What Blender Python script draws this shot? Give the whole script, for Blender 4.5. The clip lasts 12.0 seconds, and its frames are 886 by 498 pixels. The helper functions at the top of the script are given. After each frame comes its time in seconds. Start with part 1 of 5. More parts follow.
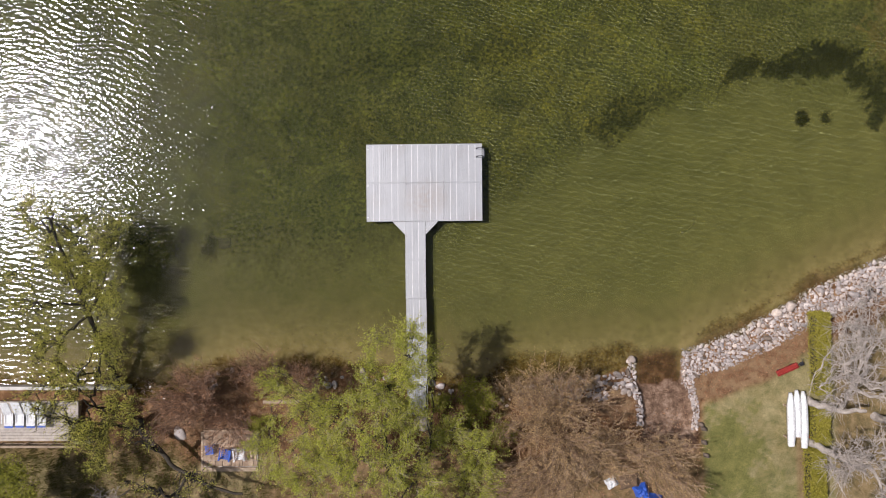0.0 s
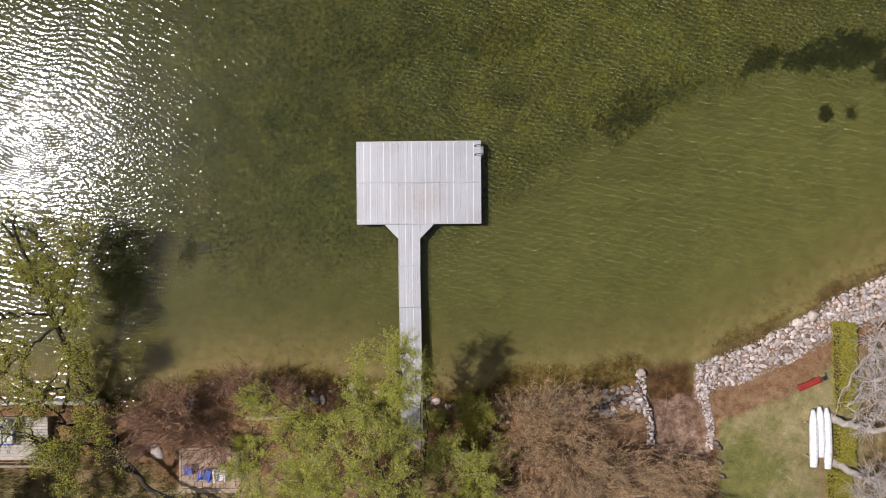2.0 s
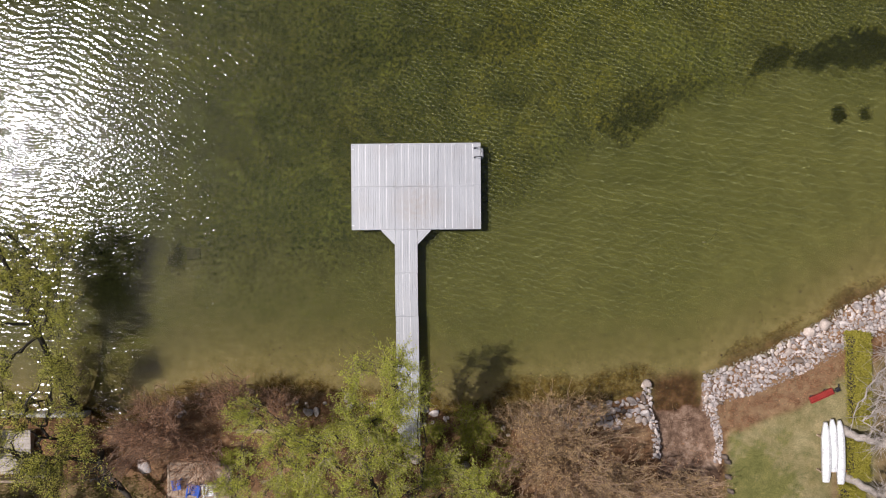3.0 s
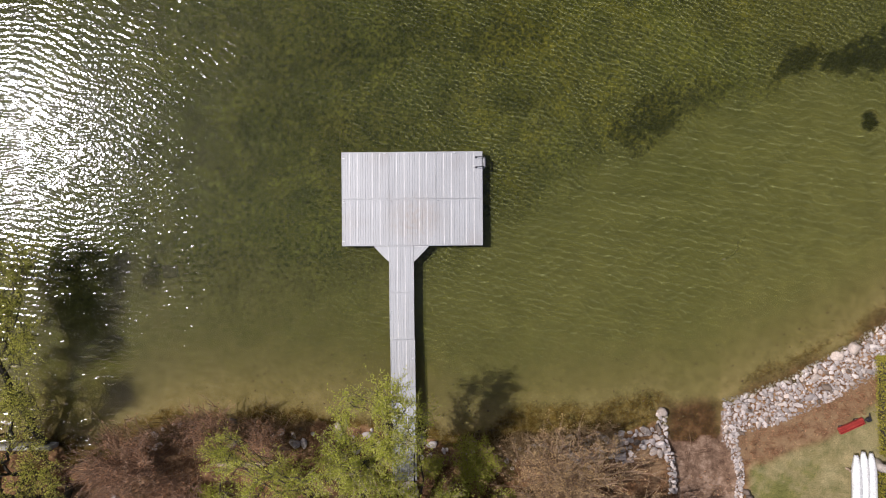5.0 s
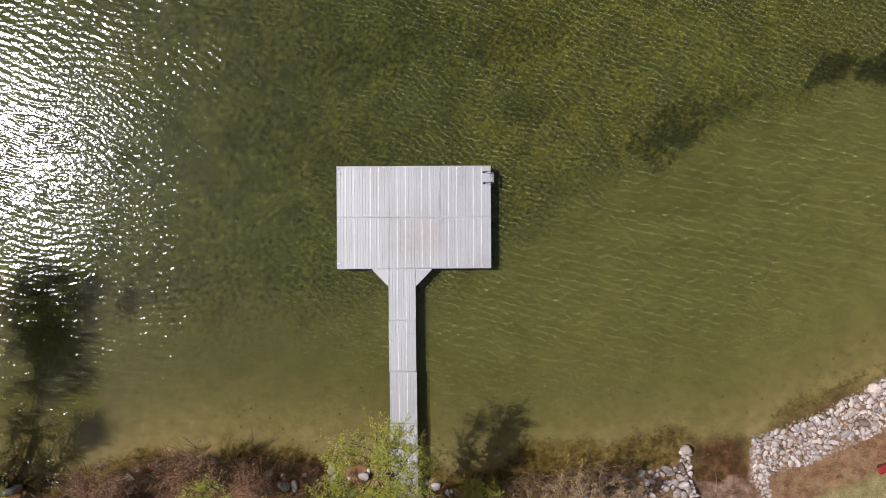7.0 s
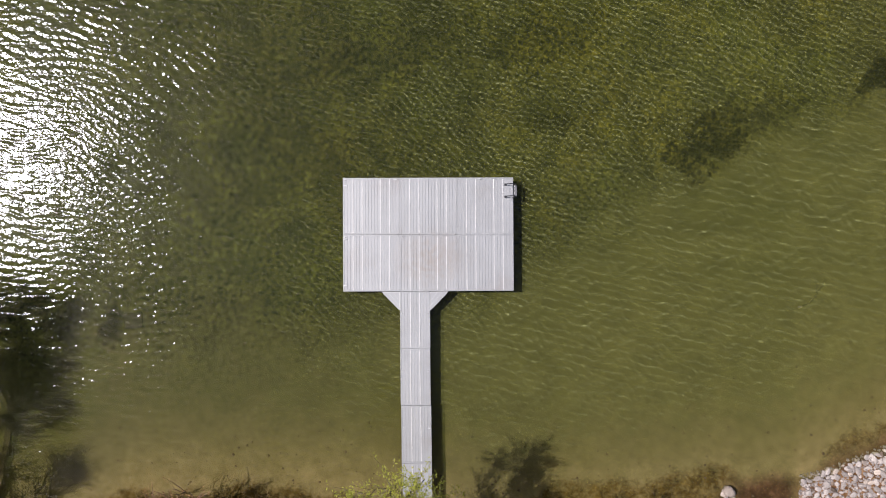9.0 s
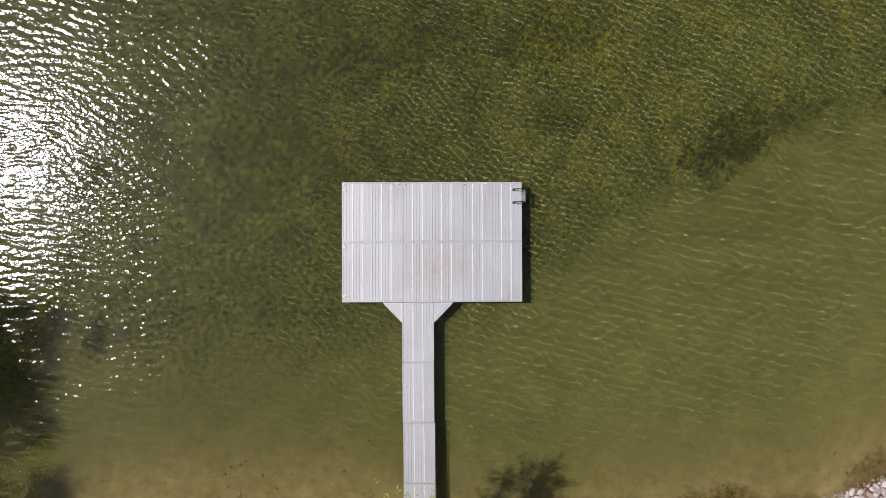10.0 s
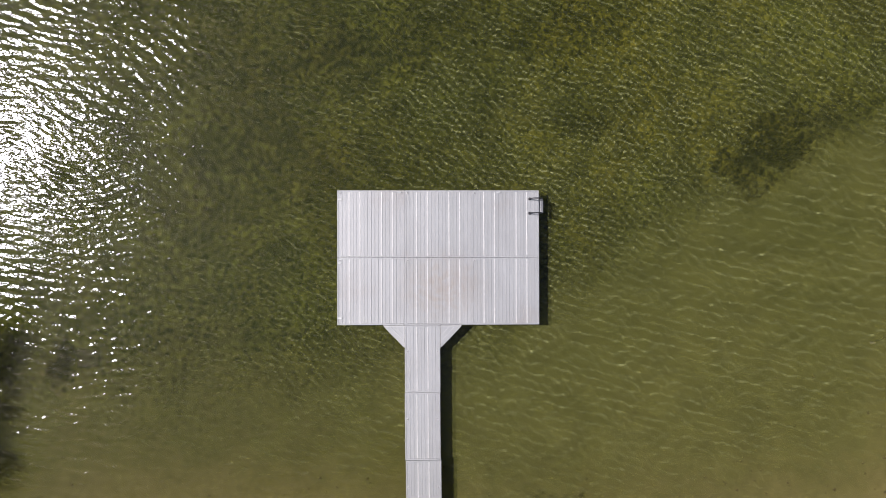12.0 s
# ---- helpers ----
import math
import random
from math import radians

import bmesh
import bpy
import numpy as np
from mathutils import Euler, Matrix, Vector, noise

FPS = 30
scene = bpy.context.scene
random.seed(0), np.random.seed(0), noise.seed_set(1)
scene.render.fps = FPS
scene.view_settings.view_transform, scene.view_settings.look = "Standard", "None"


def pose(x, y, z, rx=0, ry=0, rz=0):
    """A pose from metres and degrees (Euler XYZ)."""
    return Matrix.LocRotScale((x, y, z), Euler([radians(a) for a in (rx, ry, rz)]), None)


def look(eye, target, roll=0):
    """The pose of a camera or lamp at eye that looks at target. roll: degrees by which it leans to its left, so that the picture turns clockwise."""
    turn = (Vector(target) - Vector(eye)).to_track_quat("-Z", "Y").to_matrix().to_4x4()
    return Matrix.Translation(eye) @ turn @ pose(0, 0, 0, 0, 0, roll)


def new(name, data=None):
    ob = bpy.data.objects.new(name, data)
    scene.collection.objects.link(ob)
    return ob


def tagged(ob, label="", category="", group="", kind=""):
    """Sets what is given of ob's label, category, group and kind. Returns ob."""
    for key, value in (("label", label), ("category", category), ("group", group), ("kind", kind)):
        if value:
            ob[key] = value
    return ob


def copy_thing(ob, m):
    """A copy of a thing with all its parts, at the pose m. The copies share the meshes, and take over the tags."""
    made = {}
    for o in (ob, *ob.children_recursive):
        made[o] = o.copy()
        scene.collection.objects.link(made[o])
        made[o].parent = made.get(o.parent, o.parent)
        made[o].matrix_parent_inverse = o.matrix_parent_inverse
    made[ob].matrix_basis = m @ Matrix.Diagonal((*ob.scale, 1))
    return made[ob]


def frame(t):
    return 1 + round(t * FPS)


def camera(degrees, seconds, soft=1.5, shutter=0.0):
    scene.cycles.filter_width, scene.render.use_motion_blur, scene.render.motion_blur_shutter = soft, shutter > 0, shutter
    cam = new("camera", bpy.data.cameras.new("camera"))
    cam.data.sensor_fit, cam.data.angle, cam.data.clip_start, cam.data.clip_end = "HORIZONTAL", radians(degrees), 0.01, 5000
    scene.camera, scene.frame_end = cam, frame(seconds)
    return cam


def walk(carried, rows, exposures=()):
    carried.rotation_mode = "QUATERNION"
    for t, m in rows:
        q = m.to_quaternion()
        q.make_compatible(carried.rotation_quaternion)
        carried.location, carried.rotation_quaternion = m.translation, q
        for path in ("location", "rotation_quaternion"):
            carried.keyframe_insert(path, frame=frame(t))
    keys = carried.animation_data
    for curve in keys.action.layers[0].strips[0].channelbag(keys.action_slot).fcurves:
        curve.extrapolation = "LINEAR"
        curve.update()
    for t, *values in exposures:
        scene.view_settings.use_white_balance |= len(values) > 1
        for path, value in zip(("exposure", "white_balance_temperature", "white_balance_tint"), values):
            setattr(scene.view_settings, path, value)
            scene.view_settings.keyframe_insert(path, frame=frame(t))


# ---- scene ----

# ------------------------------------------------------------ camera
cam = camera(73.4, 12.0, soft=1.05)
PATH = [
    (0.0, (1.888, -1.966, 38.086, 0.300, 1.109, -0.422)),
    (0.5, (1.889, -1.859, 37.401, 0.208, 1.062, -0.430)),
    (1.0, (1.973, -1.761, 36.748, 0.126, 1.121, -0.420)),
    (1.5, (2.049, -1.588, 36.102, 0.004, 1.146, -0.413)),
    (2.0, (2.084, -1.412, 35.444, -0.100, 1.119, -0.398)),
    (2.5, (2.140, -1.182, 34.801, -0.200, 1.096, -0.398)),
    (3.0, (2.110, -0.952, 34.134, -0.271, 1.033, -0.406)),
    (5.0, (1.923, 0.091, 31.449, -0.505, 0.620, -0.407)),
    (5.5, (1.820, 0.314, 30.776, -0.415, 0.431, -0.405)),
    (6.0, (1.656, 0.526, 30.126, -0.276, 0.242, -0.401)),
    (6.5, (1.499, 0.701, 29.475, -0.076, 0.055, -0.380)),
    (7.0, (1.317, 0.875, 28.819, 0.100, -0.120, -0.340)),
    (9.0, (0.497, 1.530, 26.120, 0.620, -0.300, -0.270)),
    (9.5, (0.331, 1.668, 25.426, 0.740, -0.460, -0.225)),
    (10.0, (0.210, 1.826, 24.764, 0.770, -0.555, -0.185)),
    (10.5, (0.113, 2.015, 24.102, 0.713, -0.585, -0.160)),
    (11.0, (0.027, 2.207, 23.442, 0.635, -0.620, -0.130)),
    (11.5, (-0.070, 2.400, 22.805, 0.549, -0.718, -0.120)),
    (12.0, (-0.141, 2.571, 22.153, 0.466, -0.830, -0.107)),
]
walk(cam, [(t, pose(*p)) for t, p in PATH])

# ------------------------------------------------------------ light
SUN = Vector((-0.735, 0.165, 0.99)).normalized()
world = bpy.data.worlds.new("sky")
scene.world = world
world.use_nodes = True
wn = world.node_tree.nodes
sky = wn.new("ShaderNodeTexSky")
sky.sky_type = "NISHITA"
sky.sun_disc = False
sky.sun_elevation = math.asin(SUN.z)
sky.sun_rotation = math.atan2(SUN.x, SUN.y)
sky.dust_density = 4.0
sky.ozone_density = 0.4
wn["Background"].inputs["Strength"].default_value = 0.068
world.node_tree.links.new(sky.outputs["Color"], wn["Background"].inputs["Color"])
sun_data = bpy.data.lights.new("sun", "SUN")
sun_data.energy = 4.2
sun_data.angle = radians(0.53)
sun_data.color = (1.0, 0.94, 0.925)
sun = new("sun", sun_data)
sun.matrix_world = look(SUN * 60, (0, 0, 0))
scene.view_settings.exposure = 0.0


# ------------------------------------------------------------ materials
def ramp_between(nt, fac, stops):
    r = nt.nodes.new("ShaderNodeValToRGB")
    el = r.color_ramp.elements
    while len(el) < len(stops):
        el.new(0.5)
    for e, (p, c) in zip(el, stops):
        e.position, e.color = p, (*c, 1)
    nt.links.new(fac, r.inputs["Fac"])
    return r.outputs["Color"]


def noise_tex(nt, vec, scale, detail=4, rough=0.55, dist=0.0):
    n = nt.nodes.new("ShaderNodeTexNoise")
    n.inputs["Scale"].default_value = scale
    n.inputs["Detail"].default_value = detail
    n.inputs["Roughness"].default_value = rough
    n.inputs["Distortion"].default_value = dist
    if vec is not None:
        nt.links.new(vec, n.inputs["Vector"])
    return n.outputs["Fac"]


def mix_color(nt, fac, a, b, mode="MIX"):
    m = nt.nodes.new("ShaderNodeMix")
    m.data_type, m.blend_type = "RGBA", mode
    for sock, v in ((m.inputs[0], fac), (m.inputs[6], a), (m.inputs[7], b)):
        if isinstance(v, (int, float)):
            sock.default_value = v
        elif isinstance(v, tuple):
            sock.default_value = (*v, 1)
        else:
            nt.links.new(v, sock)
    return m.outputs[2]


def add_bump(nt, bsdf, height, strength, distance):
    b = nt.nodes.new("ShaderNodeBump")
    b.inputs["Strength"].default_value = strength
    b.inputs["Distance"].default_value = distance
    nt.links.new(height, b.inputs["Height"])
    nt.links.new(b.outputs["Normal"], bsdf.inputs["Normal"])


def blank(name):
    m = bpy.data.materials.new(name)
    m.use_nodes = True
    nt = m.node_tree
    return m, nt, nt.nodes["Principled BSDF"]


def surface(name, dark, light, scale=3.0, fine=30.0, rough=0.8, metal=0.0, bump=0.4, dist=0.01, rand=0.0, stain=None, stain_scale=0.6, joined=False):
    """A two-scale mottled surface; rand varies the value from piece to piece."""
    m, nt, bs = blank(name)
    geo = nt.nodes.new("ShaderNodeNewGeometry")
    pos = geo.outputs["Position"]
    a = noise_tex(nt, pos, scale, 5)
    b = noise_tex(nt, pos, fine, 4)
    mid = tuple((p + q) / 2 for p, q in zip(dark, light))
    c1 = ramp_between(nt, a, [(0.3, dark), (0.5, mid), (0.7, light)])
    c2 = ramp_between(nt, b, [(0.25, (0.7, 0.7, 0.7)), (0.75, (1.25, 1.25, 1.25))])
    col = mix_color(nt, 1.0, c1, c2, "MULTIPLY")
    if stain:
        s = noise_tex(nt, pos, stain_scale, 3, 0.6, 0.4)
        sm = ramp_between(nt, s, [(0.5, (0, 0, 0)), (0.68, (1, 1, 1))])
        col = mix_color(nt, sm, col, stain)
    if rand:
        one = geo.outputs["Random Per Island"] if joined else nt.nodes.new("ShaderNodeObjectInfo").outputs["Random"]
        v = ramp_between(nt, one, [(0.0, (1 - rand,) * 3), (1.0, (1 + rand,) * 3)])
        col = mix_color(nt, 1.0, col, v, "MULTIPLY")
    nt.links.new(col, bs.inputs["Base Color"])
    bs.inputs["Roughness"].default_value = rough
    bs.inputs["Metallic"].default_value = metal
    if bump:
        add_bump(nt, bs, b, bump, dist)
    return m


def leaf_material(name, colors, through_light=0.35):
    m, nt, bs = blank(name)
    geo = nt.nodes.new("ShaderNodeNewGeometry")
    n = len(colors)
    col = ramp_between(nt, geo.outputs["Random Per Island"], [(i / max(1, n - 1), c) for i, c in enumerate(colors)])
    out = nt.nodes["Material Output"]
    dif = nt.nodes.new("ShaderNodeBsdfDiffuse")
    tra = nt.nodes.new("ShaderNodeBsdfTranslucent")
    mx = nt.nodes.new("ShaderNodeMixShader")
    mx.inputs[0].default_value = through_light
    nt.links.new(col, dif.inputs["Color"])
    nt.links.new(col, tra.inputs["Color"])
    nt.links.new(dif.outputs[0], mx.inputs[1])
    nt.links.new(tra.outputs[0], mx.inputs[2])
    nt.links.new(mx.outputs[0], out.inputs["Surface"])
    nt.nodes.remove(bs)
    return m


def water_material():
    m, nt, bs = blank("lake_water")
    nt.nodes.remove(bs)
    out = nt.nodes["Material Output"]
    geo = nt.nodes.new("ShaderNodeNewGeometry")
    pos = geo.outputs["Position"]
    mp = nt.nodes.new("ShaderNodeMapping")
    mp.vector_type = "TEXTURE"
    mp.inputs["Rotation"].default_value = (0, 0, radians(-16))
    mp.inputs["Scale"].default_value = (0.2, 0.13, 1.0)
    nt.links.new(pos, mp.inputs["Vector"])
    rip = noise_tex(nt, mp.outputs["Vector"], 1.0, 1, 0.5, 0.2)
    bump = nt.nodes.new("ShaderNodeBump")
    bump.inputs["Strength"].default_value = 0.48
    bump.inputs["Distance"].default_value = 0.03
    nt.links.new(rip, bump.inputs["Height"])
    cloud = noise_tex(nt, pos, 0.16, 3, 0.5)
    murk = nt.nodes.new("ShaderNodeAttribute")
    murk.attribute_name = "murk"
    ms = nt.nodes.new("ShaderNodeSeparateColor")
    nt.links.new(murk.outputs["Color"], ms.inputs[0])
    green = ramp_between(nt, cloud, [(0.3, (0.050, 0.058, 0.012)), (0.7, (0.072, 0.080, 0.017))])
    brown = ramp_between(nt, cloud, [(0.3, (0.124, 0.126, 0.030)), (0.7, (0.158, 0.153, 0.040))])
    # browner, lighter water to the east, partly painting in back-scattered sunlight
    turbid = mix_color(nt, ms.outputs[1], green, brown)
    mottle = noise_tex(nt, pos, 0.9, 6, 0.65, 0.4)
    turbid = mix_color(nt, 1.0, turbid, ramp_between(nt, mottle, [(0.32, (0.72, 0.74, 0.72)), (0.68, (1.24, 1.22, 1.2))]), "MULTIPLY")
    # bright caustic lines along the crests, painted into the water colour
    caustic = mix_color(nt, 1.0, ms.outputs[2], ramp_between(nt, noise_tex(nt, pos, 0.8, 5, 0.7), [(0.36, (0.35, 0.35, 0.35)), (0.62, (1, 1, 1))]), "MULTIPLY")
    caustic = mix_color(nt, 1.0, caustic, murk.outputs["Alpha"], "MULTIPLY")
    turbid = mix_color(nt, caustic, turbid, (0.365, 0.375, 0.175))
    cover = nt.nodes.new("ShaderNodeMath")
    cover.operation = "MULTIPLY_ADD"
    cover.use_clamp = True
    nt.links.new(caustic, cover.inputs[0])
    cover.inputs[1].default_value = 0.42
    nt.links.new(ms.outputs[0], cover.inputs[2])
    dif = nt.nodes.new("ShaderNodeBsdfDiffuse")
    nt.links.new(turbid, dif.inputs["Color"])
    nt.links.new(bump.outputs["Normal"], dif.inputs["Normal"])
    tra = nt.nodes.new("ShaderNodeBsdfTransparent")
    tra.inputs["Color"].default_value = (0.9, 0.9, 0.8, 1)
    body = nt.nodes.new("ShaderNodeMixShader")
    nt.links.new(cover.outputs[0], body.inputs[0])
    nt.links.new(tra.outputs[0], body.inputs[1])
    nt.links.new(dif.outputs[0], body.inputs[2])
    gl = nt.nodes.new("ShaderNodeBsdfGlossy")
    gl.inputs["Color"].default_value = (0.89, 0.9, 1.0, 1)
    gl.distribution = "BECKMANN"
    gl.inputs["Roughness"].default_value = 0.165
    nt.links.new(bump.outputs["Normal"], gl.inputs["Normal"])
    fr = nt.nodes.new("ShaderNodeFresnel")
    fr.inputs["IOR"].default_value = 1.37
    nt.links.new(bump.outputs["Normal"], fr.inputs["Normal"])
    mx = nt.nodes.new("ShaderNodeMixShader")
    nt.links.new(fr.outputs[0], mx.inputs[0])
    nt.links.new(body.outputs[0], mx.inputs[1])
    nt.links.new(gl.outputs[0], mx.inputs[2])
    nt.links.new(mx.outputs[0], out.inputs["Surface"])
    return m


def ground_material():
    """Lake bed, beach, soil with leaf litter, mulch and lawn, by the zones stored on the sheet."""
    m, nt, bs = blank("ground_cover")
    geo = nt.nodes.new("ShaderNodeNewGeometry")
    pos = geo.outputs["Position"]
    za = nt.nodes.new("ShaderNodeAttribute")
    za.attribute_name = "zones"
    zb = nt.nodes.new("ShaderNodeAttribute")
    zb.attribute_name = "bedzones"
    sa = nt.nodes.new("ShaderNodeSeparateColor")
    sb = nt.nodes.new("ShaderNodeSeparateColor")
    nt.links.new(za.outputs["Color"], sa.inputs[0])
    nt.links.new(zb.outputs["Color"], sb.inputs[0])
    big = noise_tex(nt, pos, 0.7, 6, 0.6)
    mid = noise_tex(nt, pos, 1.7, 9, 0.75)
    fine = noise_tex(nt, pos, 22.0, 5, 0.7)
    soil = ramp_between(nt, mid, [(0.34, (0.06, 0.031, 0.017)), (0.5, (0.175, 0.094, 0.046)), (0.66, (0.34, 0.215, 0.13))])
    lawn_a = ramp_between(nt, big, [(0.28, (0.175, 0.150, 0.072)), (0.5, (0.238, 0.202, 0.114)), (0.74, (0.31, 0.264, 0.16))])
    lawn_b = mix_color(nt, 1.0, ramp_between(nt, fine, [(0.34, (0.55, 0.6, 0.5)), (0.66, (1.4, 1.35, 1.3))]), ramp_between(nt, mid, [(0.36, (0.72, 0.78, 0.7)), (0.64, (1.25, 1.2, 1.2))]), "MULTIPLY")
    lawn_a = mix_color(nt, zb.outputs["Alpha"], lawn_a, (0.155, 0.148, 0.055))
    lawn = mix_color(nt, 1.0, lawn_a, lawn_b, "MULTIPLY")
    mulch = ramp_between(nt, fine, [(0.3, (0.085, 0.042, 0.023)), (0.55, (0.2, 0.115, 0.065)), (0.75, (0.4, 0.28, 0.18))])
    mulch = mix_color(nt, ramp_between(nt, mid, [(0.42, (0, 0, 0)), (0.62, (1, 1, 1))]), mulch, (0.26, 0.175, 0.1))
    # beach mottle, its contrast raised to paint in branch shadows
    beach = ramp_between(nt, mid, [(0.36, (0.075, 0.044, 0.03)), (0.5, (0.175, 0.112, 0.078)), (0.64, (0.35, 0.25, 0.19))])
    sand = ramp_between(nt, big, [(0.3, (0.105, 0.108, 0.034)), (0.7, (0.16, 0.152, 0.052))])
    weed_n = noise_tex(nt, pos, 0.45, 7, 0.68, 0.6)
    tuft = noise_tex(nt, pos, 4.6, 6, 0.7, 0.6)
    weed = ramp_between(nt, tuft, [(0.36, (0.008, 0.010, 0.002)), (0.47, (0.034, 0.038, 0.006)), (0.55, (0.062, 0.065, 0.011)), (0.66, (0.13, 0.128, 0.026))])
    strand = noise_tex(nt, pos, 14.0, 4, 0.75, 1.0)
    weed = mix_color(nt, 1.0, weed, ramp_between(nt, strand, [(0.36, (0.5, 0.52, 0.5)), (0.5, (1, 1, 1)), (0.64, (1.7, 1.62, 1.6))]), "MULTIPLY")
    weed = mix_color(nt, 1.0, weed, ramp_between(nt, weed_n, [(0.36, (0.42, 0.46, 0.42)), (0.5, (1.0, 1.0, 1.0)), (0.64, (1.6, 1.52, 1.3))]), "MULTIPLY")
    algae_shade = ramp_between(nt, mid, [(0.35, (0.034, 0.019, 0.006)), (0.52, (0.115, 0.069, 0.018)), (0.68, (0.23, 0.155, 0.052))])
    patch = noise_tex(nt, pos, 0.15, 4, 0.6, 0.8)
    weed = mix_color(nt, 1.0, weed, ramp_between(nt, patch, [(0.36, (1.0, 0.92, 0.75)), (0.5, (1, 1, 1)), (0.62, (0.94, 1.04, 1.03))]), "MULTIPLY")
    weed = mix_color(nt, 1.0, weed, ramp_between(nt, zb.outputs["Alpha"], [(0.0, (1.0, 1.02, 0.9)), (1.0, (1.6, 1.57, 1.3))]), "MULTIPLY")
    # the meadow ends in ragged tufts
    ragged = nt.nodes.new("ShaderNodeMath")
    ragged.operation = "MULTIPLY_ADD"
    ragged.use_clamp = True
    fringe = nt.nodes.new("ShaderNodeMath")
    fringe.operation = "MULTIPLY_ADD"
    nt.links.new(tuft, fringe.inputs[0])
    fringe.inputs[1].default_value = -1.7
    fringe.inputs[2].default_value = 0.5
    nt.links.new(sb.outputs[0], ragged.inputs[0])
    ragged.inputs[1].default_value = 1.5
    nt.links.new(fringe.outputs[0], ragged.inputs[2])
    depth = nt.nodes.new("ShaderNodeSeparateXYZ")
    nt.links.new(pos, depth.inputs[0])
    shallow = nt.nodes.new("ShaderNodeMapRange")
    shallow.inputs["From Min"].default_value = -0.23
    shallow.inputs["From Max"].default_value = -0.13
    nt.links.new(depth.outputs["Z"], shallow.inputs["Value"])
    sand = mix_color(nt, shallow.outputs["Result"], sand, ramp_between(nt, mid, [(0.35, (0.215, 0.172, 0.085)), (0.65, (0.36, 0.285, 0.158))]))
    bed = mix_color(nt, ragged.outputs[0], sand, weed)
    tear = nt.nodes.new("ShaderNodeMath")
    tear.operation = "MULTIPLY_ADD"
    nt.links.new(tuft, tear.inputs[0])
    tear.inputs[1].default_value = 3.0
    tear.inputs[2].default_value = -2.35
    edge = nt.nodes.new("ShaderNodeMath")
    edge.operation = "MULTIPLY_ADD"
    edge.use_clamp = True
    nt.links.new(sb.outputs[1], edge.inputs[0])
    edge.inputs[1].default_value = 1.9
    nt.links.new(tear.outputs[0], edge.inputs[2])
    bed = mix_color(nt, edge.outputs[0], bed, algae_shade)
    bed = mix_color(nt, za.outputs["Alpha"], bed, mix_color(nt, 1.0, beach, (0.52, 0.38, 0.31), "MULTIPLY"))
    clump = nt.nodes.new("ShaderNodeMath")
    clump.operation = "MULTIPLY_ADD"
    nt.links.new(tuft, clump.inputs[0])
    clump.inputs[1].default_value = -2.0
    clump.inputs[2].default_value = 0.45
    thick = nt.nodes.new("ShaderNodeMath")
    thick.operation = "MULTIPLY_ADD"
    thick.use_clamp = True
    nt.links.new(sb.outputs[2], thick.inputs[0])
    thick.inputs[1].default_value = 1.7
    nt.links.new(clump.outputs[0], thick.inputs[2])
    bed = mix_color(nt, thick.outputs[0], bed, (0.007, 0.010, 0.003))
    land = mix_color(nt, sa.outputs[0], soil, lawn)
    land = mix_color(nt, sa.outputs[1], land, mulch)
    land = mix_color(nt, sa.outputs[2], land, beach)
    sz = nt.nodes.new("ShaderNodeSeparateXYZ")
    nt.links.new(pos, sz.inputs[0])
    rng = nt.nodes.new("ShaderNodeMapRange")
    rng.inputs["From Min"].default_value = -0.01
    rng.inputs["From Max"].default_value = 0.05
    nt.links.new(sz.outputs["Z"], rng.inputs["Value"])
    col = mix_color(nt, rng.outputs["Result"], bed, land)
    nt.links.new(col, bs.inputs["Base Color"])
    bs.inputs["Roughness"].default_value = 0.95
    bs.inputs["Specular IOR Level"].default_value = 0.15
    add_bump(nt, bs, fine, 0.6, 0.03)
    return m


